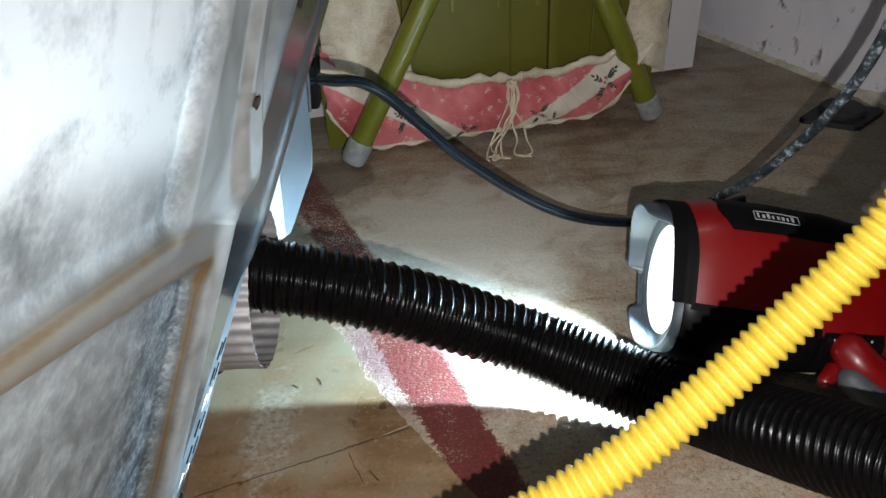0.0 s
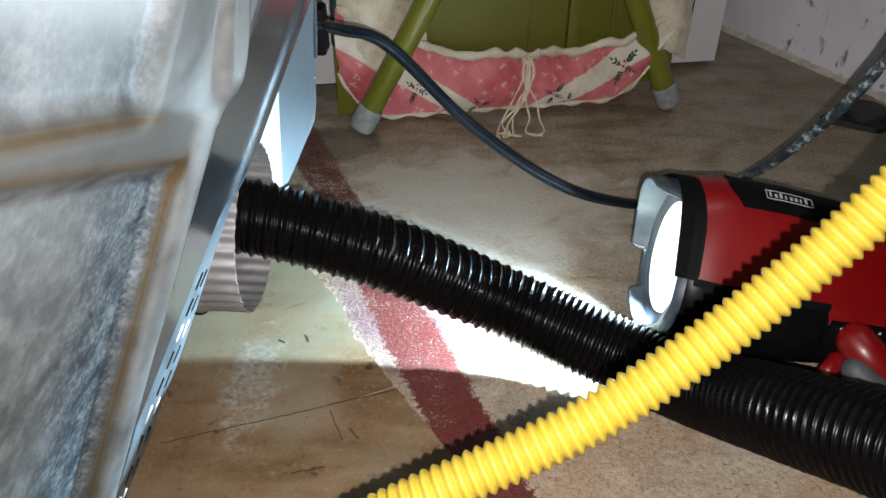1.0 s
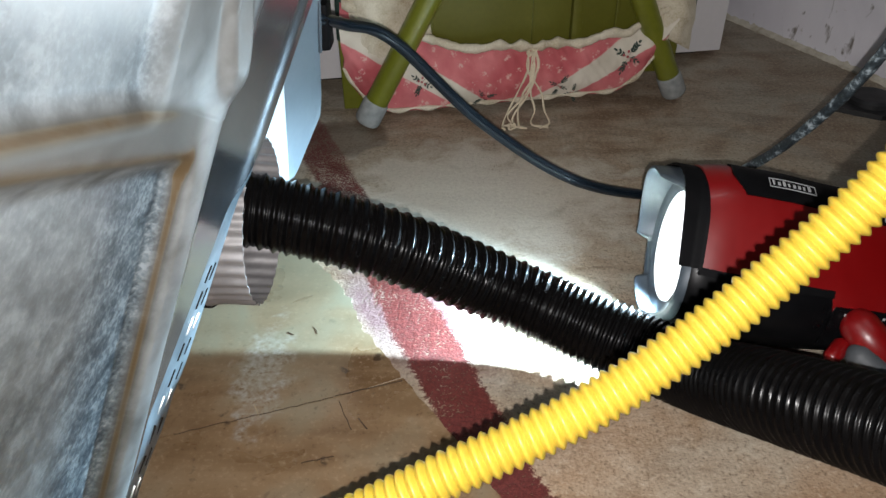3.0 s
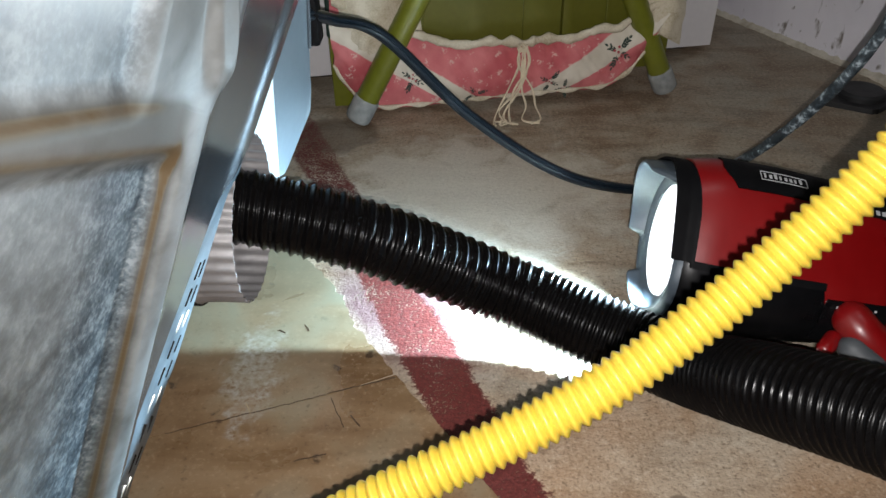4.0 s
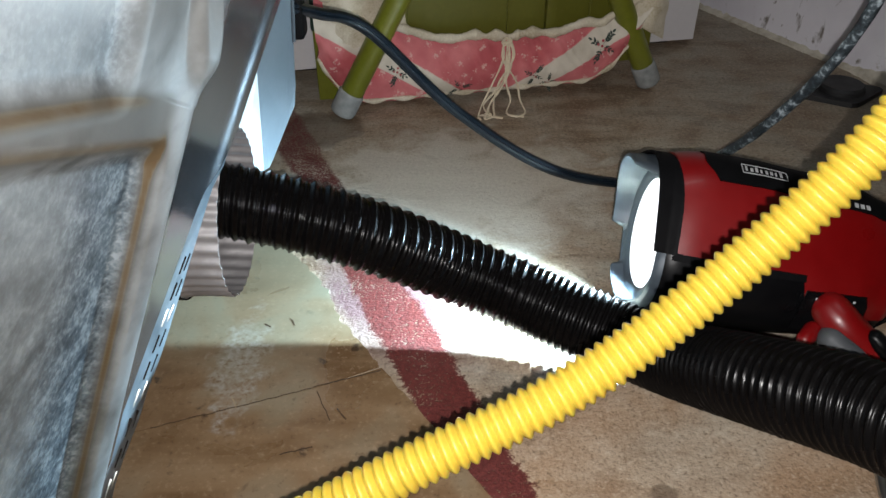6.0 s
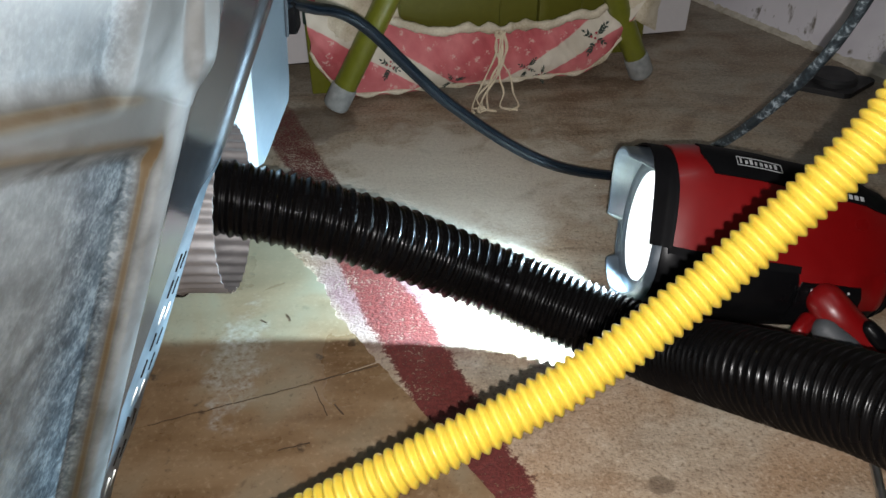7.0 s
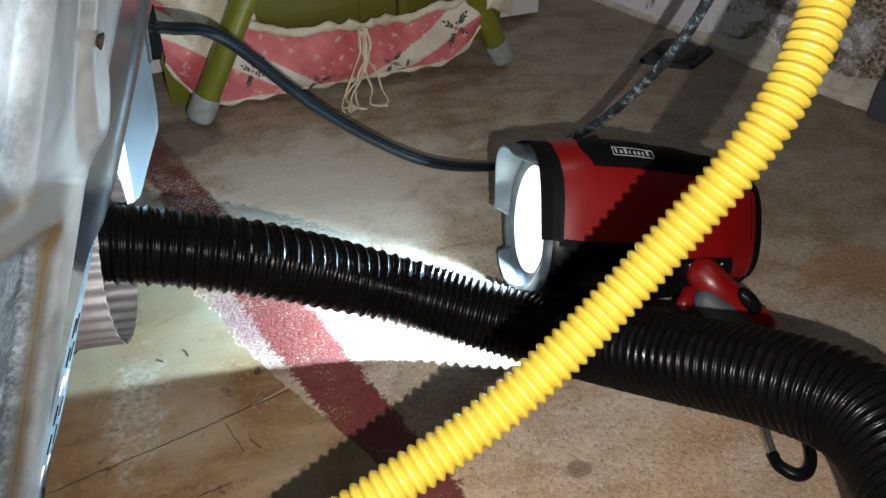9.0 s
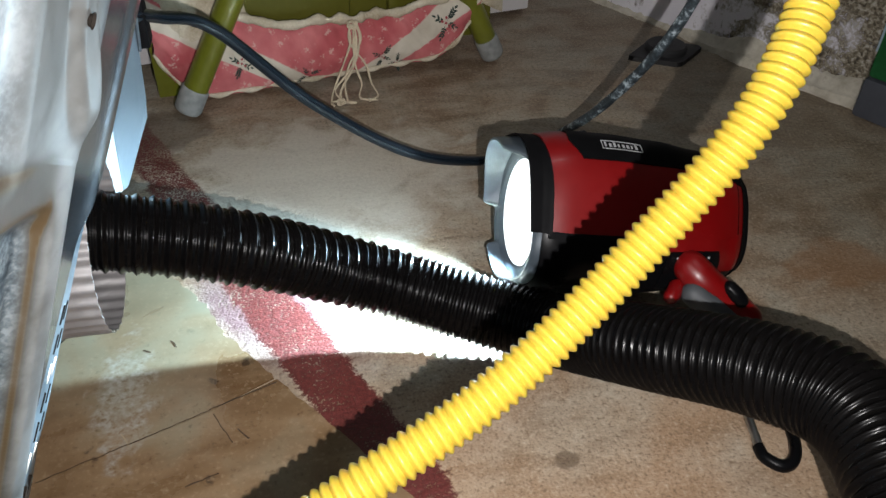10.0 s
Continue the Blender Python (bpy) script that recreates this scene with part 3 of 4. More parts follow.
SCUFFS = [((-0.033, 0.381), (0.0108, 0.3968), 0.0009, 0), ((-0.030, 0.377), (-0.018, 0.352), 0.0008, 0), ((-0.045, 0.325), (-0.026, 0.331), 0.0009, 0), ((-0.13, 0.3452), (-0.034, 0.3799), 0.0005, 0),
          ((-0.085, 0.372), (-0.080, 0.362), 0.0009, 1), ((-0.06, 0.45), (-0.056, 0.443), 0.0009, 0), ((-0.078, 0.444), (-0.073, 0.441), 0.0011, 0), ((-0.015, 0.362), (-0.008, 0.353), 0.0012, 0)]
M_SCUFF = (mat("dark_crack_dirt", plain((0.045, 0.026, 0.014)), 0.8, scale=80), mat("pale_scratch", plain((0.33, 0.26, 0.17)), 0.6, scale=80))
for a, b, w, tone in SCUFFS:
    line = rough_line([a, b], 0.003, 0.0012, tone + 3)
    t = (Vector(b) - Vector(a)).normalized()
    side = Vector((-t.y, t.x))
    bm = bmesh.new()
    left = [p + side * w * (0.3 + 0.4 * abs(noise.noise((p.x * 400, p.y * 400, 2)))) for p in line]
    right = [p - side * w * (0.3 + 0.4 * abs(noise.noise((p.x * 400, p.y * 400, 8)))) for p in line]
    prism(bm, [(p.x, p.y) for p in left + right[::-1]], 0.0013, 0.00165)
    ob = finish("scuff", bm, M_SCUFF[tone], smooth=False)
    ob.parent = sheet_far if (a[1] + b[1]) / 2 > 0.38 + 0.36 * (a[0] + b[0]) / 2 else sheet_near
    ob["label"] = "pale scratch in the old vinyl" if tone else "dark crack in the old vinyl"

# ---------------------------------------------------------------- white cabinet against the wall
cab_x = Vector((0.98, 0.2, 0)).normalized()
cab = thing("white_cabinet", axes((0.373, 0.994, 0), cab_x, Vector((-cab_x.y, cab_x.x, 0)), (0, 0, 1)), "plain white cabinet standing just off the concrete floor", "cabinet")
bm = bmesh.new()
box(bm, (-0.95, 0.0, 0.013), (0.0, 0.12, 0.85), 0.0015)
part("body", bm, M_WHITE, cab)
# near-black block fills the gap under the cabinet
bm = bmesh.new()
box(bm, (-0.93, 0.03, 0.0), (-0.02, 0.11, 0.0128))
part("gap_block", bm, M_DARK, cab, "dark block set back in the gap under the cabinet", smooth=False)

# ---------------------------------------------------------------- ironing board stood on end
bx = Vector((0.99, 0.13, 0)).normalized()
board = thing("ironing_board", axes((0.1, 0.85, 0), bx, Vector((-bx.y, bx.x, 0)), (0, 0, 1)),
              "olive metal ironing board stood on end with a floral cover", "ironing board")
W0, W1 = -0.190, 0.176


def board_low(x):
    """Height of the cover's lower edge along the board."""
    u = (x - W0) / (W1 - W0)
    e = 0.002 + 0.016 * u
    left, right = max(0, 0.16 - u) / 0.16, max(0, u - 0.80) / 0.20
    return e + 0.055 * left ** 2.4 + 0.075 * right ** 2.2


def board_in(x):
    """Height of the gathered inner edge."""
    u = (x - W0) / (W1 - W0)
    g = 0.073 + 0.13 * max(0, 0.36 - u) ** 1.25 * 1.55 + 0.16 * max(0, u - 0.70) ** 1.3
    return g


def fold(x, z, v):
    """Small slanting creases that run out of the gathered edge."""
    q = noise.noise((x * 70 + z * 45, z * 14, 11))
    return 0.0022 * (1 - 2 * abs(q)) * (0.25 + 0.75 * v) + 0.0010 * noise.noise((x * 150, z * 110, 3))


# cover: a padded roll round the board's rim, gathered at its inner edge
bm = bmesh.new()
nx, ny = 300, 26
grid = []
for i in range(nx + 1):
    x = W0 + (W1 - W0) * i / nx
    lo, hi = board_low(x), board_in(x)
    gather = 0.0009 * math.sin(x * 150 + 2 * math.sin(x * 47)) + 0.006 * noise.noise((x * 28, 1, 2))
    col = []
    for j in range(ny + 1):
        v = j / ny
        z = lo + (hi + gather * v ** 3 - lo) * v
        y = -0.006 - 0.016 * math.sin(math.pi * min(1, v * 0.9 + 0.12)) ** 0.7
        y += 0.002 * math.sin(x * 150 + 2 * math.sin(x * 47)) * v ** 2 + 0.003 * noise.noise((x * 35, z * 30, 4)) + fold(x, z, v)
        xx = x + 0.012 * (v - 0.5) * noise.noise((x * 20, v * 3, 9))
        col.append(bm.verts.new((xx, y, z)))
    # turned-in lip behind the drawstring
    col.append(bm.verts.new((x, 0.004, hi + gather - 0.006)))
    col.insert(0, bm.verts.new((x, 0.020, lo + 0.004)))
    grid.append(col)
for a, b in zip(grid, grid[1:]):
    for k in range(len(a) - 1):
        bm.faces.new((a[k], a[k + 1], b[k + 1], b[k]))
cover = part("cover", bm, M_FLORAL, board, "faded rose and cream floral cotton cover", angle=80)

pipe_pts = [(W0 + (W1 - W0) * i / 40, -0.0165 + 0.002 * math.sin(i * 1.7), board_low(W0 + (W1 - W0) * i / 40) + 0.0035) for i in range(41)]
part("piping", tube(pipe_pts, 0.0022, 0.003, 8, per=4, wobble=0.45), M_CREAM, cover, "worn cream edge piping")

# gathered cream hem with its drawstring
bm = bmesh.new()
hem_rows = []
for i in range(nx + 1):
    x = W0 + 0.004 + (W1 - W0 - 0.008) * i / nx
    hi = board_in(x)
    g = 0.0009 * math.sin(x * 150 + 2 * math.sin(x * 47)) + 0.006 * noise.noise((x * 28, 1, 2))
    r = 0.0056 + 0.0006 * math.sin(x * 310) + 0.0036 * noise.noise((x * 75, 0, 0)) + 0.0015 * noise.noise((x * 190, 4, 0))
    hem_rows.append([bm.verts.new((x, -0.013 - 0.6 * r * math.cos(a), hi + g + 0.002 + r * math.sin(a) * 0.9)) for a in [2 * math.pi * k / 10 for k in range(10)]])
for a, b in zip(hem_rows, hem_rows[1:]):
    for k in range(10):
        bm.faces.new((a[k], a[(k + 1) % 10], b[(k + 1) % 10], b[k]))
part("hem", bm, M_CREAM, cover, "gathered cream hem", angle=80)

# cream lining folded over the rim, rising at both sides
for sx, x0, x1, zt in ((1, W0 + 0.004, W0 + 0.098, 0.34), (-1, W1 + 0.022, W1 - 0.030, 0.34)):
    bm = bmesh.new()
    g2 = []
    for i in range(19):
        u = i / 18
        col = []
        for j in range(25):
            v = j / 24
            xa, xb = x0, x1 + (x0 - x1) * 0.38 * v
            x = xa + (xb - xa) * u
            base = 0.060 + (0.030 * u if sx > 0 else 0.03 * u)
            z = base + (zt - base) * v
            y = -0.002 - 0.020 * math.sin(math.pi * (0.15 + 0.75 * u)) + 0.005 * noise.noise((x * 35 + 3 * v, z * 26, 5)) + 0.0045 * (1 - 2 * abs(noise.noise((x * 45 + z * 30, z * 60, 8)))) + 0.002 * math.sin(z * 190 + x * 150)
            col.append(bm.verts.new((x, y, z)))
        g2.append(col)
    for a, b in zip(g2, g2[1:]):
        for k in range(24):
            bm.faces.new((a[k], a[k + 1], b[k + 1], b[k]))
    part("cover_side", bm, M_CREAM, cover, "creased cream cotton side of the cover", angle=80)

# green edge binding at each side of the cover
for x0, z0, z1 in ((W0 + 0.003, 0.085, 0.34), (W1 + 0.018, 0.075, 0.34)):
    bm = tube([(x0, 0.004, z0), (x0 + 0.003, 0.008, (z0 + z1) / 2), (x0, 0.008, z1)], 0.008, segs=8, step=0.01)
    part("binding", bm, mat("dark_green_cotton", plain((0.02, 0.045, 0.035)), 0.9, scale=50), cover, "dark green binding")

# sprigs printed on the cream stripes
sprigs = [(-0.105, 0.042, 0.72, 0.2), (0.124, 0.060, 0.85, 0.3), (0.048, 0.030, 0.62, 0.3), (-0.036, 0.019, 0.58, -0.3), (0.066, 0.019, 0.5, 0.9)]


def front_y(x, z):
    """The cover's front at that place."""
    lo, hi = board_low(x), board_in(x)
    v = min(1, max(0, (z - lo) / (hi - lo)))
    y = -0.006 - 0.016 * math.sin(math.pi * min(1, v * 0.9 + 0.12)) ** 0.7
    return y + 0.002 * math.sin(x * 150 + 2 * math.sin(x * 47)) * v ** 2 + 0.003 * noise.noise((x * 35, z * 30, 4)) + fold(x, z, v) - 0.0006


M_ROSEBUD = mat("rose_print", plain((0.30, 0.05, 0.06)), 0.9, scale=60)
for cx, cz, k, turn in sprigs:
    bm = bmesh.new()
    rs = random.Random(int(cx * 1000) + 7)

    def leaf(c, way, ln, wd):
        t = Vector((math.cos(way), math.sin(way)))
        n = Vector((-t.y, t.x))
        ring = [c + t * (ln * p) + n * (wd * q) for p, q in ((0, 0), (0.3, 1), (0.65, 0.85), (1, 0), (0.65, -0.85), (0.3, -1))]
        bm.faces.new([bm.verts.new((p.x, front_y(p.x, p.y), p.y)) for p in ring])

    for stem in (0.55, 2.35, 4.1, 5.5):
        aim = stem + turn
        far = k * (0.021 if stem in (0.55, 4.1) else 0.014)
        n_leaf = 4 if stem in (0.55, 4.1) else 2
        way = Vector((math.cos(aim), math.sin(aim)))
        leaf(Vector((cx, cz)) + way * far * 0.1, aim, far * 0.9, 0.0004 * k)
        for j in range(n_leaf):
            c = Vector((cx, cz)) + way * far * (0.35 + 0.65 * j / n_leaf)
            for sd in (-1, 1):
                leaf(c, aim + sd * (0.75 + rs.uniform(-0.2, 0.2)), k * 0.0062 * rs.uniform(0.8, 1.15), 0.0014 * k)
        leaf(Vector((cx, cz)) + way * far, aim, k * 0.006, 0.0014 * k)
    part("printed_sprig", bm, M_INK, cover, "dark printed leaf sprig", smooth=False)
    bm = bmesh.new()
    for dx, dz in ((0.0, 0.0), (0.0045, -0.004), (-0.005, 0.002), (0.001, 0.0065)):
        ring = [(cx + k * (dx + 0.0019 * math.cos(a)), cz + k * (dz + 0.0019 * math.sin(a))) for a in [2 * math.pi * q / 7 for q in range(7)]]
        bm.faces.new([bm.verts.new((x, front_y(x, z) - 0.0003, z)) for x, z in ring])
    part("printed_bud", bm, M_ROSEBUD, cover, "rose-red printed buds", smooth=False)

# olive sheet-metal underside, with a rolled rib and small slots
bm = bmesh.new()
box(bm, (W0 + 0.012, 0.006, 0.03), (W1 + 0.014, 0.012, 0.75), 0.002)
part("underside", bm, M_OLIVE_DARK, board, "olive pressed sheet-metal underside")
for x0, x1, y0 in ((0.062, 0.073, -0.006), (-0.098, -0.090, -0.002), (0.020, 0.0222, 0.0035), (0.112, 0.116, 0.002)):
    bm = bmesh.new()
    box(bm, (x0, y0, 0.05), (x1, 0.0055, 0.74), 0.002)
    part("rib", bm, M_OLIVE_DARK, board)
for x in (-0.045, 0.006, 0.048):
    bm = bmesh.new()
    box(bm, (x, 0.0035, 0.146), (x + 0.006, 0.0058, 0.17), 0.0015)
    part("slot_lip", bm, M_OLIVE, board)


bm = bmesh.new()
box(bm, (W0 - 0.004, 0.010, 0.0), (W0 + 0.034, 0.016, 0.30), 0.002)
part("rim", bm, M_OLIVE, board, "olive metal rim of the board")


def leg(foot, top, r=0.0125):
    """One tube leg with its grey rubber cap, in the board's space."""
    f, t = Vector(foot), Vector(top)
    d = (t - f).normalized()
    bm = bmesh.new()
    m = axes(f, *(lambda z: (z.orthogonal().normalized(), z.cross(z.orthogonal()).normalized(), z))(d))
    L = (t - f).length
    lathe(bm, [(0.014, 0.0), (0.014, r * 0.97), (0.016, r), (L - 0.002, r), (L, r * 0.9), (L, 0.0)], 28, m)
    ob = part("leg", bm, M_OLIVE, board, "olive enamelled steel tube leg")
    bm = bmesh.new()
    lathe(bm, [(0.0, 0.0), (0.0, r * 0.95), (0.002, r * 1.08), (0.005, r * 1.13), (0.024, r * 1.13), (0.0265, r * 1.10), (0.0275, r * 1.02)], 28, m)
    part("rubber_cap", bm, M_CAP, ob, "dirty grey rubber cap")


inv = board.matrix_world.inverted()
leg(inv @ Vector((-0.062, 0.786, 0.007)), inv @ Vector((0.124, 0.822, 0.345)))
leg(inv @ Vector((0.290, 0.868, 0.007)), inv @ Vector((0.128, 0.834, 0.345)))

# tied ends of the drawstring, hanging to the floor
for i in range(7):
    r2 = random.Random(20 + i)
    x = 0.014 + r2.uniform(-0.006, 0.006)
    fx = x - 0.026 + r2.uniform(-0.007, 0.007)
    if i > 4:
        fx = x + r2.uniform(-0.004, 0.02)
    pts = [(x, -0.026, 0.076), (x + r2.uniform(-.004, .004), -0.030, 0.055), ((x + fx) / 2 + r2.uniform(-.004, .006), -0.036, 0.030),
           (fx, -0.044, 0.008 + r2.uniform(0, .006)), (fx - r2.uniform(-0.004, 0.009), -0.058, 0.0025), (fx - r2.uniform(-0.012, 0.010), -0.068, 0.0022)]
    part("drawstring", tube(pts, 0.0011, 0.003, 6, wobble=0.25), M_STRING, board, "frayed cream cotton drawstring")

r2 = random.Random(51)
knot = [(0.014 + r2.uniform(-.006, .006), -0.029 + r2.uniform(-.003, .002), 0.073 + r2.uniform(-.006, .005)) for k in range(14)]
part("knot", tube(knot, 0.0011, 0.002, 6, wobble=0.2), M_STRING, board, "knotted cream cotton drawstring")
tangle = [(-0.012 + r2.uniform(-.010, .007), -0.066 + r2.uniform(-.008, .008), 0.002 + r2.uniform(0, .004)) for k in range(12)]
part("frayed_end", tube(tangle, 0.0009, 0.002, 6, wobble=0.2), M_STRING, board, "frayed tangled end of the drawstring")

# ---------------------------------------------------------------- galvanised housing leaning at the side
E_AX = Vector((0.3356614, 0.48064059, 0.81013335)).normalized()
N_AX = Vector((0.93822296, -0.0938223, -0.33306915)).normalized()
V_AX = N_AX.cross(E_AX).normalized()
house_m = axes((-0.0433, 0.362, 0.205), V_AX, E_AX, N_AX)
housing = thing("appliance_housing", house_m, "galvanised sheet-metal appliance housing with rust-stained pressed panels", "appliance")


def sm(a, b, x):
    t = min(1, max(0, (x - a) / (b - a)))
    return t * t * (3 - 2 * t)


def press(v, u):
    """Height of the pressed face over its plane, and how stained it is."""
    # recess below a horizontal bar, its border slanting
    vb = 0.124 + 0.29 * (u + 0.007)
    bar_low, bar_top = -0.0185 - 0.07 * (v - 0.124), 0.0035 - 0.15 * (v - 0.124)
    low = sm(vb - 0.004, vb + 0.006, v) * sm(bar_low + 0.006, bar_low - 0.006, u)
    high = sm(vb + 0.030, vb + 0.045, v) * sm(bar_top - 0.007, bar_top + 0.007, u)
    h = -0.007 * low - 0.005 * high
    # rounded flute along the border, and a shallow dish towards the rim
    c = 0.112 + 0.29 * (u + 0.007) * (1 if u < 0 else 0.2)
    h += 0.005 * math.exp(-((v - c) / 0.013) ** 2)
    dish = sm(0.088, 0.078, v - 0.29 * min(0, u + 0.007)) * sm(0.012, 0.022, v)
    h -= 0.0022 * dish
    # raised tongue with a screw hole
    tv, tu = v - 0.131 + (0.04 - u) * 0.62, u - 0.045
    h += 0.0035 * sm(0.012, 0.004, abs(tv)) * sm(-0.042, -0.026, tu)
    past = sm(vb - 0.006, vb + 0.004, v)
    s = math.exp(-((v - vb - 0.0005) / 0.0018) ** 2) * sm(0.012, -0.004, u - bar_low)
    s += 0.5 * math.exp(-((u - bar_top) / 0.003) ** 2) * sm(vb + 0.008, vb + 0.03, v) + 0.4 * math.exp(-((u - bar_low) / 0.004) ** 2) * past
    s += 0.25 * math.exp(-((v - vb) / 0.006) ** 2 - ((u - bar_low + 0.002) / 0.006) ** 2)
    s += 0.78 * past * sm(bar_low - 0.001, bar_low + 0.004, u) * sm(bar_top + 0.002, bar_top - 0.003, u)
    s += 0.12 * sm(vb - 0.014, vb - 0.004, v) * (1 - past) * sm(0.0, -0.03, u)
    s += 0.50 * sm(0.004, 0.028, u) * sm(0.085, 0.105, v) * (1 - high)
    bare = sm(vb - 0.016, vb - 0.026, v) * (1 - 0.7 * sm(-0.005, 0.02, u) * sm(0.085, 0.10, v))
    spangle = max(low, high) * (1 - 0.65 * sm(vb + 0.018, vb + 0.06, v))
    # mask of the upper recess's painted reflection
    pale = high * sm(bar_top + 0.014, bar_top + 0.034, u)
    return h, min(1, s), bare, spangle, pale


def rim(u):
    """Where the face folds over, from the outer edge."""
    return 0.003 + (0.024 - 0.003) * sm(0.0, -0.05, u) + max(0, -0.05 - u) * 0.16


bm = bmesh.new()
stain_layer = bm.verts.layers.float.new("stain")
bare_layer = bm.verts.layers.float.new("bare")
spangle_layer = bm.verts.layers.float.new("spangle")
pale_layer = bm.verts.layers.float.new("pale")
NU, NV = 460, 400
gridv = []
U0, U1 = -0.300, 0.42
for i in range(NU + 1):
    f = i / NU
    # finer rows and columns where the pressings are
    u = U0 + 0.12 * f / 0.06 if f < 0.06 else (-0.18 + 0.30 * (f - 0.06) / 0.84 if f < 0.90 else 0.12 + 0.30 * (f - 0.90) / 0.10)
    col = []
    for j in range(NV + 1):
        f = j / NV
        v = rim(u) + (0.55 - rim(u)) * (0.42 * f / 0.82 if f < 0.82 else 0.42 + 0.58 * (f - 0.82) / 0.18)
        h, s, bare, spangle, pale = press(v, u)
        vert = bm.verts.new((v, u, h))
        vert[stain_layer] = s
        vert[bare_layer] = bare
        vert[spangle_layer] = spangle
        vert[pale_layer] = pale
        col.append(vert)
    gridv.append(col)
for a, b in zip(gridv, gridv[1:]):
    for k in range(NV):
        c = [a[k], a[k + 1], b[k + 1], b[k]]
        bm.faces.new(c)
part("side_panel", bm, M_ZINC, housing, "galvanised panel with pressed recesses, brown stains and a painted pale sheen", angle=75)

# screw holes: dark sockets behind the panel
for v, u in ((0.1355, 0.042), (0.072, 0.088)):
    bm = bmesh.new()
    m = Matrix.Translation((v, u, press(v, u)[0] + 0.0012))
    lathe(bm, [(0.0, 0.0026), (0.0003, 0.0024), (-0.001, 0.0018), (-0.002, 0.0)], 18, m)
    part("screw_hole", bm, M_DARK, housing, "dark screw hole")

# folded flange between the fold and the outer edge, slotted
bm = bmesh.new()
rows = []
for i in range(121):
    u = U0 + (U1 - U0) * i / 120
    r, o = rim(u), -0.002 - 0.012 * sm(0.0, -0.14, u)
    o += 0.030 * sm(-0.125, -0.20, u) + 0.0006 * noise.noise((u * 300, 0, 0))
    z0 = press(r, u)[0]
    rows.append([bm.verts.new(p) for p in ((r, u, z0), (r + (o - r) * 0.35, u, z0 - 0.001), (o + 0.001, u, z0 - 0.002), (o, u, z0 - 0.003), (o + 0.001, u, z0 - 0.0045))])
for a, b in zip(rows, rows[1:]):
    for k in range(4):
        bm.faces.new((a[k], a[k + 1], b[k + 1], b[k]))
part("flange", bm, M_FLANGE, housing, "bare folded steel flange", angle=60)
for i in range(9):
    u = -0.075 - 0.0135 * i
    r, o = rim(u), -0.002 - 0.012 * sm(0.0, -0.14, u) + 0.030 * sm(-0.125, -0.20, u)
    for f in (0.45, 0.72):
        v = r + (o - r) * f
        bm = bmesh.new()
        box(bm, (v - 0.0007, u - 0.0046, -0.006), (v + 0.0007, u + 0.0046, press(r, u)[0] + 0.0004 - 0.0021 * f), 0.0004, Matrix.Translation((v, u, 0)) @ pose(0, 0, 0, 0, 0, 12) @ Matrix.Translation((-v, -u, 0)))
        part("slot", bm, M_DARK if (i + int(f * 10)) % 3 else M_STEEL, housing, "narrow punched slot")
# the rest of the casing, closing it behind the panel
bm = bmesh.new()
box(bm, (0.012, U0, -0.16), (0.54, U1, -0.014), 0.004)
part("casing", bm, M_ZINC, housing)

# ---------------------------------------------------------------- pale plate hanging beyond the housing
plate = thing("metal_plate", pose(-0.06, 0.49, 0.105), "pale blue-grey folded sheet-metal plate hanging beside the pipe", "metal plate")


def sheet(corners, normal, thick):
    """A flat sheet from its corners, in the plate's space."""
    bm = bmesh.new()
    o = Vector((-0.06, 0.49, 0.105))
    nn = Vector(normal).normalized() * thick
    a = [bm.verts.new(Vector(c) - o) for c in corners]
    b = [bm.verts.new(Vector(c) - o - nn) for c in corners]
    k = len(a)
    bm.faces.new(a)
    bm.faces.new(b[::-1])
    for i in range(k):
        bm.faces.new((a[i], b[i], b[(i + 1) % k], a[(i + 1) % k]))
    return bm


# same sheet throughout; the return's stronger light is put into its colour
face_n = (0.939, -0.2996, -0.1676)
part("sheet", sheet([(-0.0725, 0.489, 0.1045), (-0.0705, 0.4945, 0.1035), (-0.0685, 0.501, 0.1065), (-0.060, 0.520, 0.1240), (-0.0545, 0.530, 0.1350), (-0.0525, 0.532, 0.150),
                     (-0.0440, 0.515, 0.2250), (-0.0355, 0.498, 0.300), (-0.0510, 0.4535, 0.300), (-0.063, 0.476, 0.186)], face_n, 0.0012), M_PLATE_SHADED, plate, smooth=False)
part("return", sheet([(-0.0727, 0.489, 0.1043), (-0.0632, 0.4758, 0.186), (-0.0512, 0.4533, 0.300), (-0.088, 0.420, 0.300), (-0.100, 0.440, 0.186), (-0.082, 0.474, 0.106)], (0.72, -0.66, 0.1), 0.0012), M_PLATE_LIT, plate, "folded return, coloured paler as strongly lit", smooth=False)
bm = tube([(-0.0432, 0.5150, 0.2300), (-0.0455, 0.5185, 0.2050), (-0.0480, 0.5230, 0.1850)], 0.0012, 0.004, 8)
rolled = part("folded_edge", bm, M_CHROME, plate, "bright rolled edge")
rolled.location = -Vector((-0.06, 0.49, 0.105))
bm = bmesh.new()
box(bm, (0.009, 0.034, 0.080), (0.019, 0.052, 0.112), 0.0025)
part("socket", bm, M_RUBBER, plate, "black plastic cable socket")

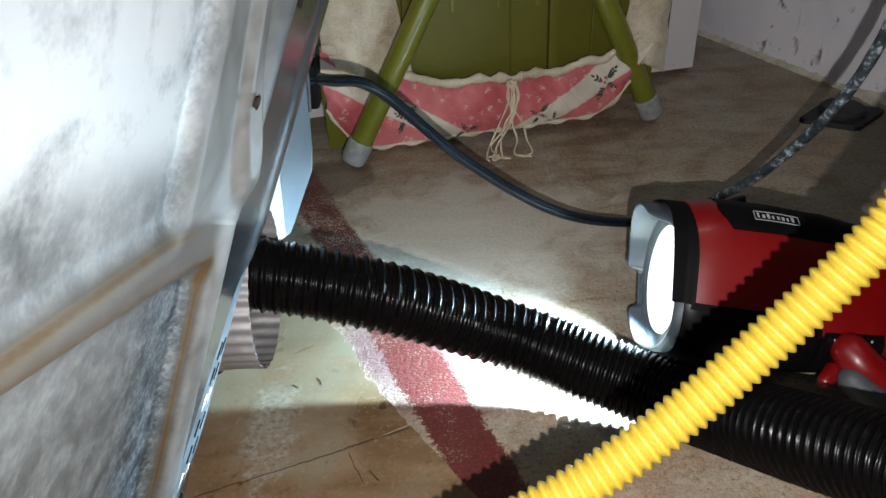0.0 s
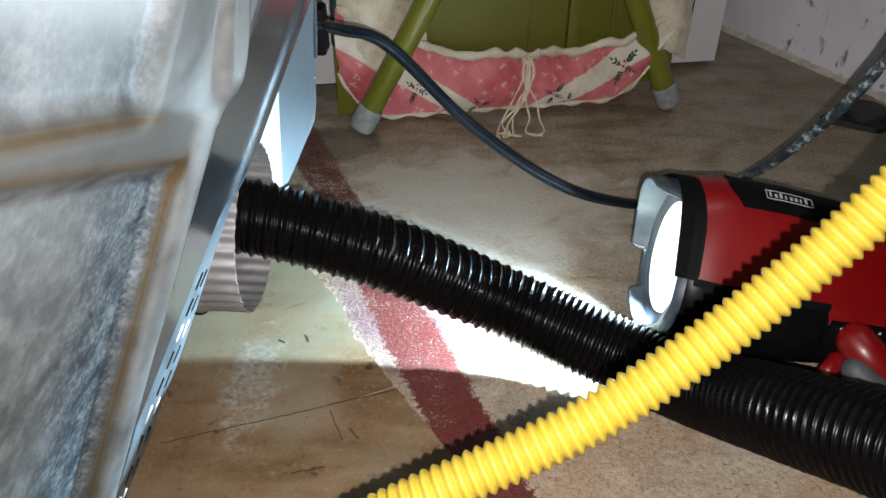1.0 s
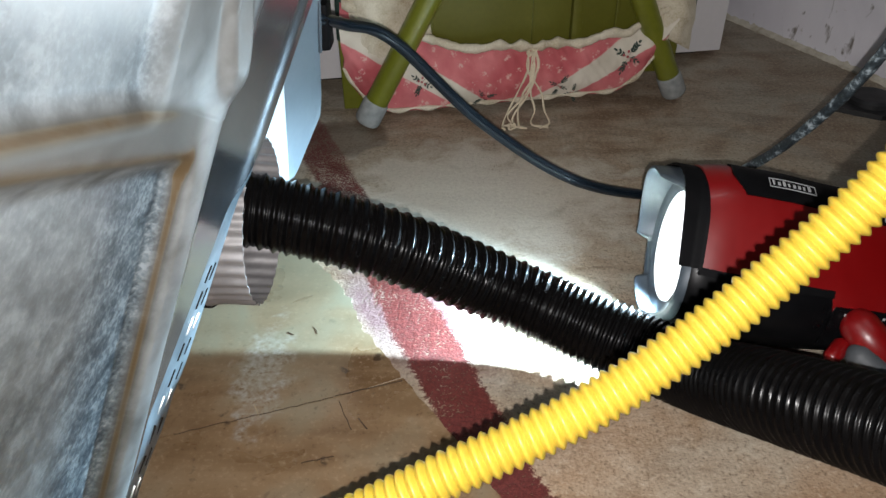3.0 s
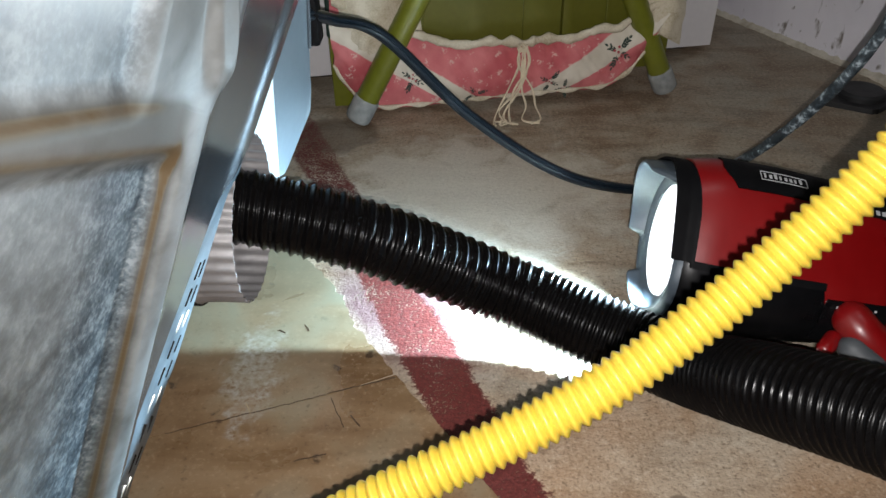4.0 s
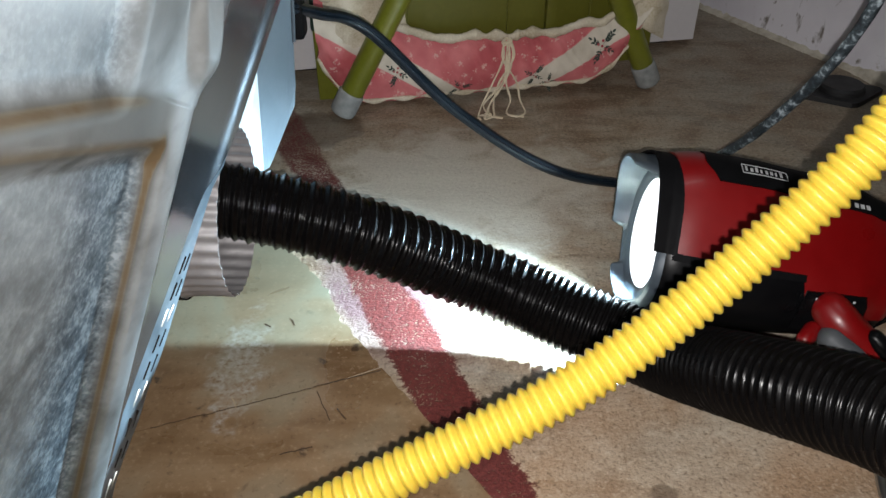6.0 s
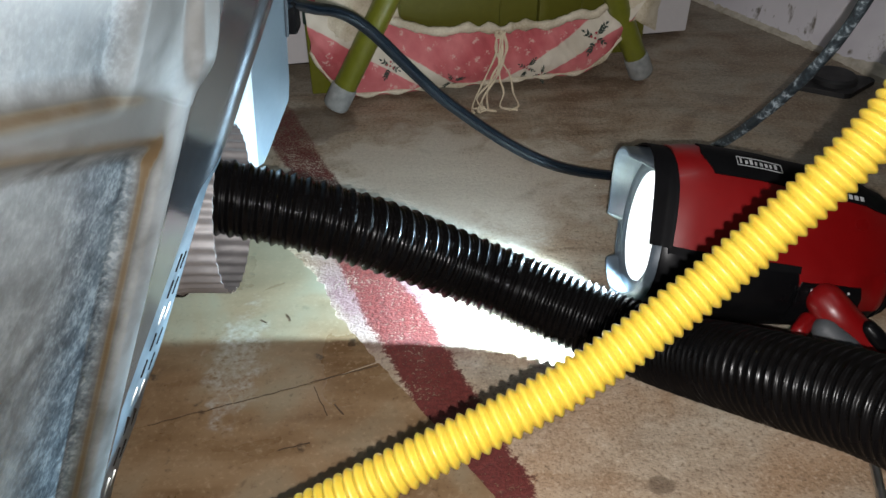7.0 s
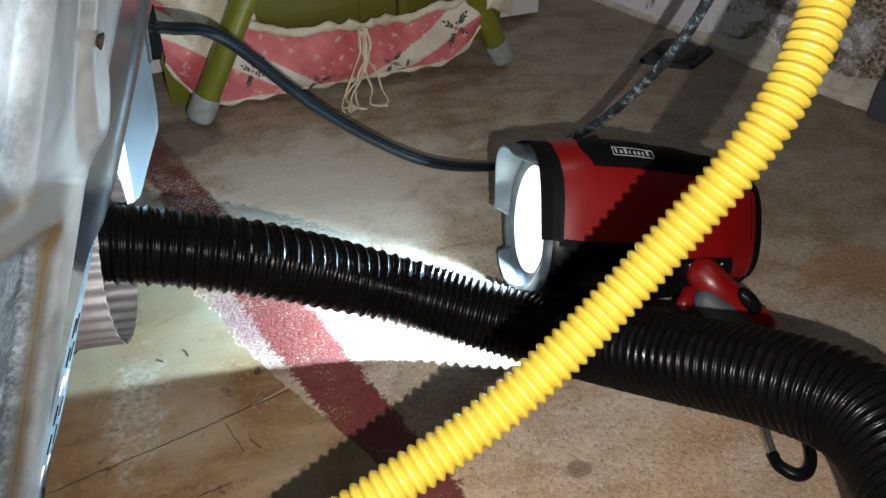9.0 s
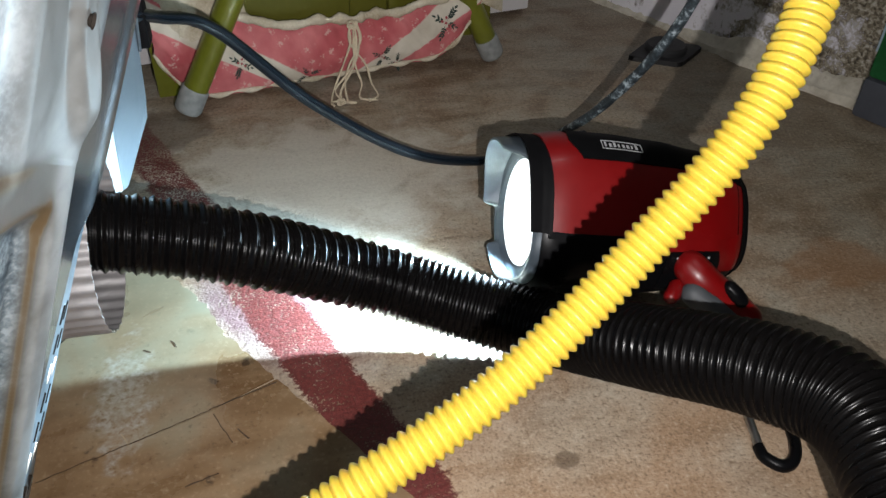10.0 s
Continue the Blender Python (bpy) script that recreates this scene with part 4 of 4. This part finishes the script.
# ---------------------------------------------------------------- vent pipe with a crimped end
DUCT_C = Vector((-0.068, 0.405, 0.124))
duct_x = Vector((1.0, 0.02, -0.05)).normalized()
duct_z = (Vector((0, 0, 1)) - duct_x * duct_x.z).normalized()
duct = thing("vent_pipe", axes(DUCT_C, duct_z.cross(duct_x).normalized() * -1, duct_z, duct_x), "dull grey metal vent pipe with a crimped end", "vent pipe")
bm = bmesh.new()
rings = []
R0 = 0.052
for i, z in enumerate([-0.19, -0.034, -0.032, -0.030, -0.026, -0.018, -0.009, 0.0]):
    crimp = sm(-0.032, -0.022, z)
    ring = []
    for k in range(240):
        a = 2 * math.pi * k / 240
        r = R0 - 0.0015 * crimp - 0.0016 * crimp * (0.5 + 0.5 * math.sin(a * 36)) + (0.001 if i in (2, 3) else 0)
        ring.append(bm.verts.new((r * math.cos(a), r * math.sin(a), z)))
    rings.append(ring)
inner = [[bm.verts.new((v.co.x * 0.994, v.co.y * 0.994, v.co.z)) for v in rings[k]] for k in (7, 4, 0)]
rings += inner
for a, b in zip(rings, rings[1:]):
    for k in range(240):
        bm.faces.new((a[k], a[(k + 1) % 240], b[(k + 1) % 240], b[k]))
part("pipe", bm, M_DUCT, duct, angle=60)
bm = bmesh.new()
lathe(bm, [(-0.0312, R0 + 0.0014), (-0.0290, R0 + 0.0014), (-0.0288, R0 - 0.002), (-0.0312, R0 - 0.002), (-0.0312, R0 + 0.0014)], 96)
part("collar_seam", bm, M_DARK, duct, "dark seam of the outer pipe")

# ---------------------------------------------------------------- hoses
YELLOW_WAY = [(-0.155, 0.165, 0.062), (-0.0900, 0.1795, 0.0790), (-0.0247, 0.1926, 0.1053), (0.0407, 0.2084, 0.1349), (0.1059, 0.2262, 0.1633),
              (0.1663, 0.249, 0.2038), (0.2144, 0.2644, 0.2579), (0.2478, 0.2967, 0.3114), (0.272, 0.325, 0.372), (0.29, 0.35, 0.44)]
YELLOW_R, YELLOW_PITCH = 0.0094, 0.0043
yellow_hose = thing("yellow_hose", Matrix.Identity(4), "bright yellow corrugated plastic hose hanging across", "hose")
bm = bmesh.new()
yellow_way = spline(YELLOW_WAY, 40)
sweep(bm, yellow_way, lambda s, a: YELLOW_R - 0.0020, 0.002, 24)
part("hose_wall", bm, M_YELLOW, yellow_hose)
# one rounded corrugation, repeated along the hose
bm = bmesh.new()
lathe(bm, [(YELLOW_PITCH * (p - 0.5), YELLOW_R - 0.0020 + 0.0020 * math.sin(math.pi * p) ** 1.25) for p in (0.0, 0.07, 0.17, 0.29, 0.42, 0.5, 0.58, 0.71, 0.83, 0.93, 1.0)], 28)
ring = part("corrugation", bm, M_YELLOW, yellow_hose, angle=80)
stations = resample(yellow_way, YELLOW_PITCH)
for i in range(1, len(stations) - 1):
    along = (stations[i + 1][1] - stations[i - 1][1]).normalized()
    ob = ring if i == 1 else new("corrugation", ring.data)
    ob.parent = yellow_hose
    ob.matrix_local = Matrix.Translation(stations[i][1]) @ along.to_track_quat("Z", "Y").to_matrix().to_4x4()


def black_phase(s):
    """Ribs are drawn apart where the hose is stretched and close up at its bent end."""
    if s < 0.06:
        return s / 0.006
    if s < 0.29:
        return 0.06 / 0.006 + (s - 0.06) / 0.0088
    return 0.06 / 0.006 + 0.23 / 0.0088 + (s - 0.29) / 0.0050


def black_rib(s, a, R):
    p = (black_phase(s) + a / (2 * math.pi)) % 1.0
    k = min(1.0, max(0.0, (s - 0.27) / 0.04))
    main = math.exp(-((p - 0.5) / (0.11 + 0.07 * k)) ** 2)
    tall = 0.0023 - 0.0006 * k
    return R - tall + tall * main + 0.0004 * (1 - k) * math.cos(p * 6 * math.pi)


BLACK_WAY = [(-0.16, 0.404, 0.134), (-0.0895, 0.4172, 0.1262), (-0.0041, 0.4210, 0.0998), (0.075, 0.4328, 0.0547), (0.1425, 0.4084, 0.0370), (0.1922, 0.3732, 0.0385), (0.22, 0.3104, 0.08), (0.2528, 0.256, 0.1111), (0.2705, 0.2157, 0.124), (0.2634, 0.1693, 0.1245), (0.24, 0.10, 0.11), (0.20, 0.0, 0.07)]
black_hose = thing("black_hose", Matrix.Identity(4), "black ribbed plastic vacuum hose coming out of the pipe", "hose")
for piece, rib_side in (("hose_wall", False), ("spiral_rib", True)):
    bm = bmesh.new()
    step, segs = 0.0006, 44
    way = spline(BLACK_WAY, 40)
    sweep(bm, way, lambda s, a: black_rib(s, a, 0.0245), step, segs, caps=not rib_side)
    bmesh.ops.recalc_face_normals(bm, faces=bm.faces)
    total = sum((b - a).length for a, b in zip(way, way[1:]))
    steps = max(2, int(total / step))
    ds = total / steps
    bm.faces.ensure_lookup_table()
    drop = []
    for i in range(steps):
        for k in range(segs):
            q = (black_phase((i + 0.5) * ds) + (k + 0.5) / segs) % 1.0
            if (abs(q - 0.5) < 0.24) != rib_side:
                drop.append(bm.faces[i * segs + k])
    # both pieces keep the normals of the whole hose, so that no seam shows between them
    bm.normal_update()
    keep = bm.verts.layers.float_vector.new("hose_normal")
    for vert in bm.verts:
        vert[keep] = vert.normal
    bmesh.ops.delete(bm, geom=drop, context="FACES")
    me = bpy.data.meshes.new(piece)
    bm.to_mesh(me)
    bm.free()
    me.materials.append(M_BLACK)
    me.polygons.foreach_set("use_smooth", [True] * len(me.polygons))
    me.normals_split_custom_set_from_vertices([tuple(d.vector) for d in me.attributes["hose_normal"].data])
    ob = new(piece, me)
    ob.parent = black_hose
    if rib_side:
        ob["label"] = "raised spiral rib"

# ---------------------------------------------------------------- cables
def twin(pts, r):
    """A flat twin cable: two cores with a groove between them."""
    bm = bmesh.new()
    sweep(bm, spline(pts, 16), lambda s, a: r * (1 - 0.30 * math.exp(-((abs(math.cos(2 * a)) - 1) / 0.10) ** 2)) * (1 + 0.02 * noise.noise((s * 40, 0, 0))), 0.004, 48, flat=1.4)
    return bm


bm = twin([(-0.050, 0.522, 0.209), (-0.046, 0.530, 0.2054), (-0.0381, 0.560, 0.1922), (-0.0064, 0.600, 0.1656), (0.0638, 0.6076, 0.0926), (0.1503, 0.5994, 0.0405), (0.2514, 0.6353, 0.0062), (0.30, 0.655, 0.006), (0.33, 0.668, 0.006)], 0.0046)
tagged(finish("power_cable", bm, M_CABLE), "dark blue-black twin power cable", "cable")
bm = tube([(0.25, 0.64, 0.0065), (0.2733, 0.6524, 0.0065), (0.2966, 0.5715, 0.0884), (0.3183, 0.5121, 0.1842), (0.3211, 0.4749, 0.2901), (0.32, 0.44, 0.42)], 0.0040, 0.003, 14, wobble=0.04)
tagged(finish("dusty_cable", bm, M_DUSTY), "dusty dark cable rising from the floor", "cable")

# ---------------------------------------------------------------- spotlight lying on its side
LENS = Vector((0.1955, 0.4663, 0.0677))
ax = Vector((0.985, -0.063, -0.155)).normalized()
vw = Vector((0.15, -0.79, 0.59))
vw = (vw - ax * vw.dot(ax)).normalized()
up = ax.cross(vw)
if up.z < 0:
    up = -up
# local x: up the side that shows, y: out of that side, z: back along the light
spot_m = axes(LENS, up, vw, ax)
light = thing("spotlight", spot_m, "red and black handheld spotlight, switched on, lying on its side", "spotlight")


def sect(s):
    """Half-width and half-height of the body at s behind the lens."""
    rows = [(-0.002, 0.0515), (0.006, 0.0545), (0.02, 0.0560), (0.05, 0.0560), (0.09, 0.0540), (0.125, 0.0500), (0.150, 0.0440), (0.163, 0.0360), (0.170, 0.024)]
    for (a, ra), (b, rb) in zip(rows, rows[1:]):
        if s <= b:
            return ra + (rb - ra) * sm(a, b, s)
    return rows[-1][1]


def skin(s, th, off=0.0):
    """A place on the body: th is measured from the side that shows, towards the top."""
    r = sect(s) * 1.03 + off
    c, d = math.cos(th), math.sin(th)
    k = (abs(c) ** 3.0 + abs(d) ** 3.0) ** (-1 / 3.0)
    return Vector((r * k * d, r * k * c * 0.94, s))


def shell(s0, s1, t0, t1, off, ns=18, nt=22, thick=0.0016, trim=None):
    """A raised panel that follows the body, with rounded corners by trim(u, v)."""
    bm = bmesh.new()
    g = []
    for i in range(ns + 1):
        row = []
        for j in range(nt + 1):
            u, v = i / ns, j / nt
            if trim:
                u, v = trim(u, v)
            row.append(bm.verts.new(skin(s0 + (s1 - s0) * u, t0 + (t1 - t0) * v, off)))
        g.append(row)
    for a, b in zip(g, g[1:]):
        for k in range(nt):
            bm.faces.new((a[k], a[k + 1], b[k + 1], b[k]))
    edge = list({e for e in bm.edges if len(e.link_faces) == 1})
    r = bmesh.ops.extrude_edge_only(bm, edges=edge)
    vs = [v for v in r["geom"] if isinstance(v, bmesh.types.BMVert)]
    for v in vs:
        c = Vector((0, 0, v.co.z))
        v.co = v.co + (c - v.co).normalized() * thick
    return bm


D = radians
bm = bmesh.new()
g = []
for s in [0.0, 0.004, 0.01, 0.02, 0.035, 0.05, 0.07, 0.09, 0.11, 0.125, 0.140, 0.152, 0.160, 0.166, 0.170]:
    g.append([bm.verts.new(skin(s, 2 * math.pi * k / 64)) for k in range(64)])
for a, b in zip(g, g[1:]):
    for k in range(64):
        bm.faces.new((a[k], a[(k + 1) % 64], b[(k + 1) % 64], b[k]))
bm.faces.new(g[-1])
body = part("body", bm, M_GLOSSBLACK, light, "black plastic body")
part("side_panel", shell(0.002, 0.157, D(-16), D(118), 0.0012), M_RED, light, "glossy red side panel")
part("rear_panel", shell(0.088, 0.157, D(-44), D(-13), 0.0010, trim=lambda u, v: (u + (1 - u) * 0.10 * (1 - v), v)), M_RED, light, "glossy red side panel")
part("name_panel", shell(0.019, 0.156, D(32.5), D(62), 0.0022, trim=lambda u, v: (u + 0.055 * (1 - v) * (1 - u) - 0.03 * sm(0.45, 0.0, abs(v - 0.45)) * (1 - u), v)), M_RUBBER, light, "black inlay that carries the maker's mark")
part("collar", shell(-0.014, 0.0055, D(-17), D(150), 0.0019, trim=lambda u, v: (0.28 * (1 - v) ** 1.5 + u * (1 - 0.28 * (1 - v) ** 1.5 - 0.34 * sm(0.15, 0.55, v)), v)), M_RUBBER, light, "black front collar with a stepped lower end")
part("collar_step", shell(0.0035, 0.090, D(-20), D(-15.5), 0.0017, 20, 4), M_RUBBER, light, "black strip under the red panel")
part("rear_trim", shell(0.157, 0.167, D(-95), D(130), 0.0022), M_RUBBER, light, "black rear trim")

# maker's mark: a thin frame and plain bars
s0, s1, t0, t1 = 0.0415, 0.0720, D(40), D(47.2)
for a0, a1, b0, b1 in ((s0, s1, t1 - D(0.35), t1), (s0, s1, t0, t0 + D(0.35)), (s0, s0 + 0.0004, t0, t1), (s1 - 0.0004, s1, t0, t1)):
    part("mark_frame", shell(a0, a1, b0, b1, 0.0028, 6, 4, 0.0004), M_SILVER, light, "thin silver frame")
for k in range(8):
    w0 = s0 + 0.0022 + 0.0033 * k
    hi = D(45.9) if k in (0, 2, 7) else D(44.6)
    part("mark_bar", shell(w0, w0 + (0.0017 if k % 3 else 0.0012), D(42.0), hi, 0.0027, 2, 3, 0.0004), M_SILVER, light, "silver bar")
for k in range(3):
    part("mark_bar", shell(0.118 + 0.004 * k, 0.1206 + 0.004 * k, D(34), D(37), 0.0027, 2, 3, 0.0004), M_SILVER, light, "silver bar")

# pale bezel: a ring with a cut-away hood round the lens
bm = bmesh.new()
NB = 180
rows = []
for k in range(NB):
    th = 2 * math.pi * k / NB
    dg = math.degrees(th) % 360
    # two hood lobes with a gap on the far side and a gap on the near side
    high = sm(40, 62, dg) * sm(173, 168, dg)
    lobe = max(high, 0.72 * sm(204, 209, dg) * sm(290, 245, dg))
    depth = 0.004 + 0.018 * lobe * (1 - 0.45 * sm(95, 165, dg))
    wide = 0.0035 * sm(60, 100, dg) * sm(170, 130, dg) - 0.0040 * max(sm(52, 25, dg), sm(318, 340, dg))
    c, d = math.cos(th), math.sin(th)
    pts = [(0.0525 + wide, 0.004), (0.0518 + wide, -depth * 0.5), (0.0505 + wide, -depth + 0.001), (0.0498 + wide, -depth), (0.0482 + wide, -depth),
           (0.0474 + wide, -depth + 0.001), (0.0450 + 0.5 * wide, -0.0025), (0.0410, -0.001), (0.0388, 0.002)]
    rows.append([bm.verts.new((r * d, r * c, z)) for r, z in pts])
for k in range(NB):
    a, b = rows[k], rows[(k + 1) % NB]
    for q in range(len(a) - 1):
        bm.faces.new((a[q], a[q + 1], b[q + 1], b[q]))
part("bezel", bm, M_CHROME, light, "pale translucent bezel with a notched hood", angle=50)
bm = bmesh.new()
lathe(bm, [(-0.0035, 0.0), (-0.0030, 0.017), (-0.0015, 0.031), (0.0005, 0.0387), (0.003, 0.0389)], 64)
part("lens", bm, M_LENS, light, "glowing white lens")


# handle folded out towards the floor, with its ball joint and trigger
def grip(pts, radii, flat=1.0):
    """A tapered grip with rounded ends."""
    way = spline(pts, 16)
    total = sum((b - a).length for a, b in zip(way, way[1:]))

    def radius(s, a):
        u = s / total
        k = u * (len(radii) - 1)
        i = min(len(radii) - 2, int(k))
        r = radii[i] + (radii[i + 1] - radii[i]) * (k - i)
        end = min(s, total - s) / r
        return r * math.sqrt(max(0.02, 1 - max(0.0, 1 - end) ** 2))

    bm = bmesh.new()
    sweep(bm, way, radius, 0.0008, 22, flat=flat)
    return bm


handle = part("handle", grip([(-0.026, 0.046, 0.104), (-0.042, 0.055, 0.1145), (-0.056, 0.057, 0.133), (-0.074, 0.060, 0.158)], (0.0110, 0.0124, 0.0118, 0.0106, 0.0095)), M_RED, light, "red pistol grip with a ball joint")
part("handle_root", grip([(-0.046, 0.046, 0.104), (-0.054, 0.053, 0.0955), (-0.060, 0.055, 0.0905)], (0.006, 0.0055, 0.0050)), M_RED, handle, "red handle root")
part("grip_inlay", grip([(-0.048, 0.056, 0.102), (-0.060, 0.060, 0.117), (-0.078, 0.062, 0.140)], (0.0085, 0.0095, 0.0085)), M_GREYPLASTIC, handle, "grey rubber grip inlay")
part("trigger", grip([(-0.0445, 0.0655, 0.1265), (-0.052, 0.068, 0.134), (-0.0600, 0.0675, 0.142)], (0.0046, 0.0056, 0.0046)), M_GLOSSBLACK, handle, "black oval trigger button")
part("latch", shell(0.090, 0.136, D(-52), D(-24.5), 0.0022, 8, 8, 0.0015, trim=lambda u, v: (0.5 + (u - 0.5) * (1 - 0.10 * sm(0.75, 1.0, v)), v)), M_GLOSSBLACK, light, "black sliding latch plate")
for k in range(6):
    part("latch_tooth", shell(0.0985 + 0.0052 * k, 0.1000 + 0.0052 * k, D(-29.0), D(-27.6), 0.0026, 2, 2, 0.0004), M_SILVER, light)

# the beam: a lamp just in front of the lens
beam = new("spotlight_beam", bpy.data.lights.new("spotlight_beam", "SPOT"))
beam.data.energy = 36.0
beam.data.color = (0.56, 0.82, 1.0)
beam.data.shadow_soft_size = 0.0022
beam.data.spot_size = radians(118)
beam.data.spot_blend = 1.0
bp_at = LENS - ax * 0.0065 + Vector((0, 0, -0.012))
beam.matrix_world = look(bp_at, bp_at + Vector((-1, -0.32, -0.50)))

# the wide glow of the whole lens
glow = new("spotlight_glow", bpy.data.lights.new("spotlight_glow", "AREA"))
glow.data.shape, glow.data.size = "DISK", 0.070
glow.data.energy = 0.52
glow.data.color = (0.62, 0.85, 1.0)
glow.data.spread = radians(150)
glow.matrix_world = look(LENS - ax * 0.0045, LENS - ax)

# ---------------------------------------------------------------- carabiner on the floor by the hose
hook = thing("carabiner", axes((0.310, 0.276, 0.006), (0.86, -0.26, 0), (0.26, 0.95, 0), (0, 0, 1)), "black carabiner clip with a steel gate lying on the concrete", "carabiner")
part("body", tube([(0.010, 0.040, 0), (0.013, 0.012, 0), (0.008, -0.006, 0), (-0.002, -0.012, 0), (-0.012, -0.006, 0), (-0.014, 0.002, 0)], 0.0040, 0.002, 12), M_GLOSSBLACK, hook, "glossy black hook")
part("gate", tube([(-0.0135, 0.003, 0), (-0.014, 0.022, 0), (-0.014, 0.044, 0)], 0.0030, 0.003, 10), M_STEEL, hook, "grey steel gate")

# ---------------------------------------------------------------- small black stand by the wall
pad = thing("black_base_plate", pose(0.502, 0.846, 0, 0, 0, 8), "flat black plastic base plate on the floor by the wall", "base plate")
bm = bmesh.new()
prism(bm, [(-0.046, 0.004), (-0.044, -0.002), (-0.002, -0.034), (0.006, -0.034), (0.054, -0.004), (0.054, 0.004), (0.010, 0.036), (0.002, 0.036)], 0.0, 0.006)
part("plate", bm, M_PAD, pad, smooth=False)
bm = bmesh.new()
lathe(bm, [(0.006, 0.026), (0.011, 0.026), (0.014, 0.023), (0.014, 0.0)], 32, Matrix.Translation((0.006, 0.004, 0)))
part("disc", bm, M_PAD, pad)

# ---------------------------------------------------------------- painted post at the wall
post = thing("painted_post", pose(0.668, 0.655, 0, 0, 0, -64), "post with chipped green paint, dark at its foot, by the wall", "post")
bm = bmesh.new()
box(bm, (-0.022, -0.020, 0.045), (0.05, 0.03, 1.2), 0.006)
part("shaft", bm, M_GREENPAINT, post)
bm = bmesh.new()
box(bm, (-0.0235, -0.0215, 0.0), (0.0515, 0.0315, 0.0445), 0.006)
part("foot", bm, M_SLATE, post, "slate-grey painted foot")
bm = bmesh.new()
box(bm, (-0.026, -0.012, 0.07), (-0.0222, 0.004, 0.13), 0.001)
part("paint_patch", bm, M_PALEBLUE, post, "pale blue paint patch")
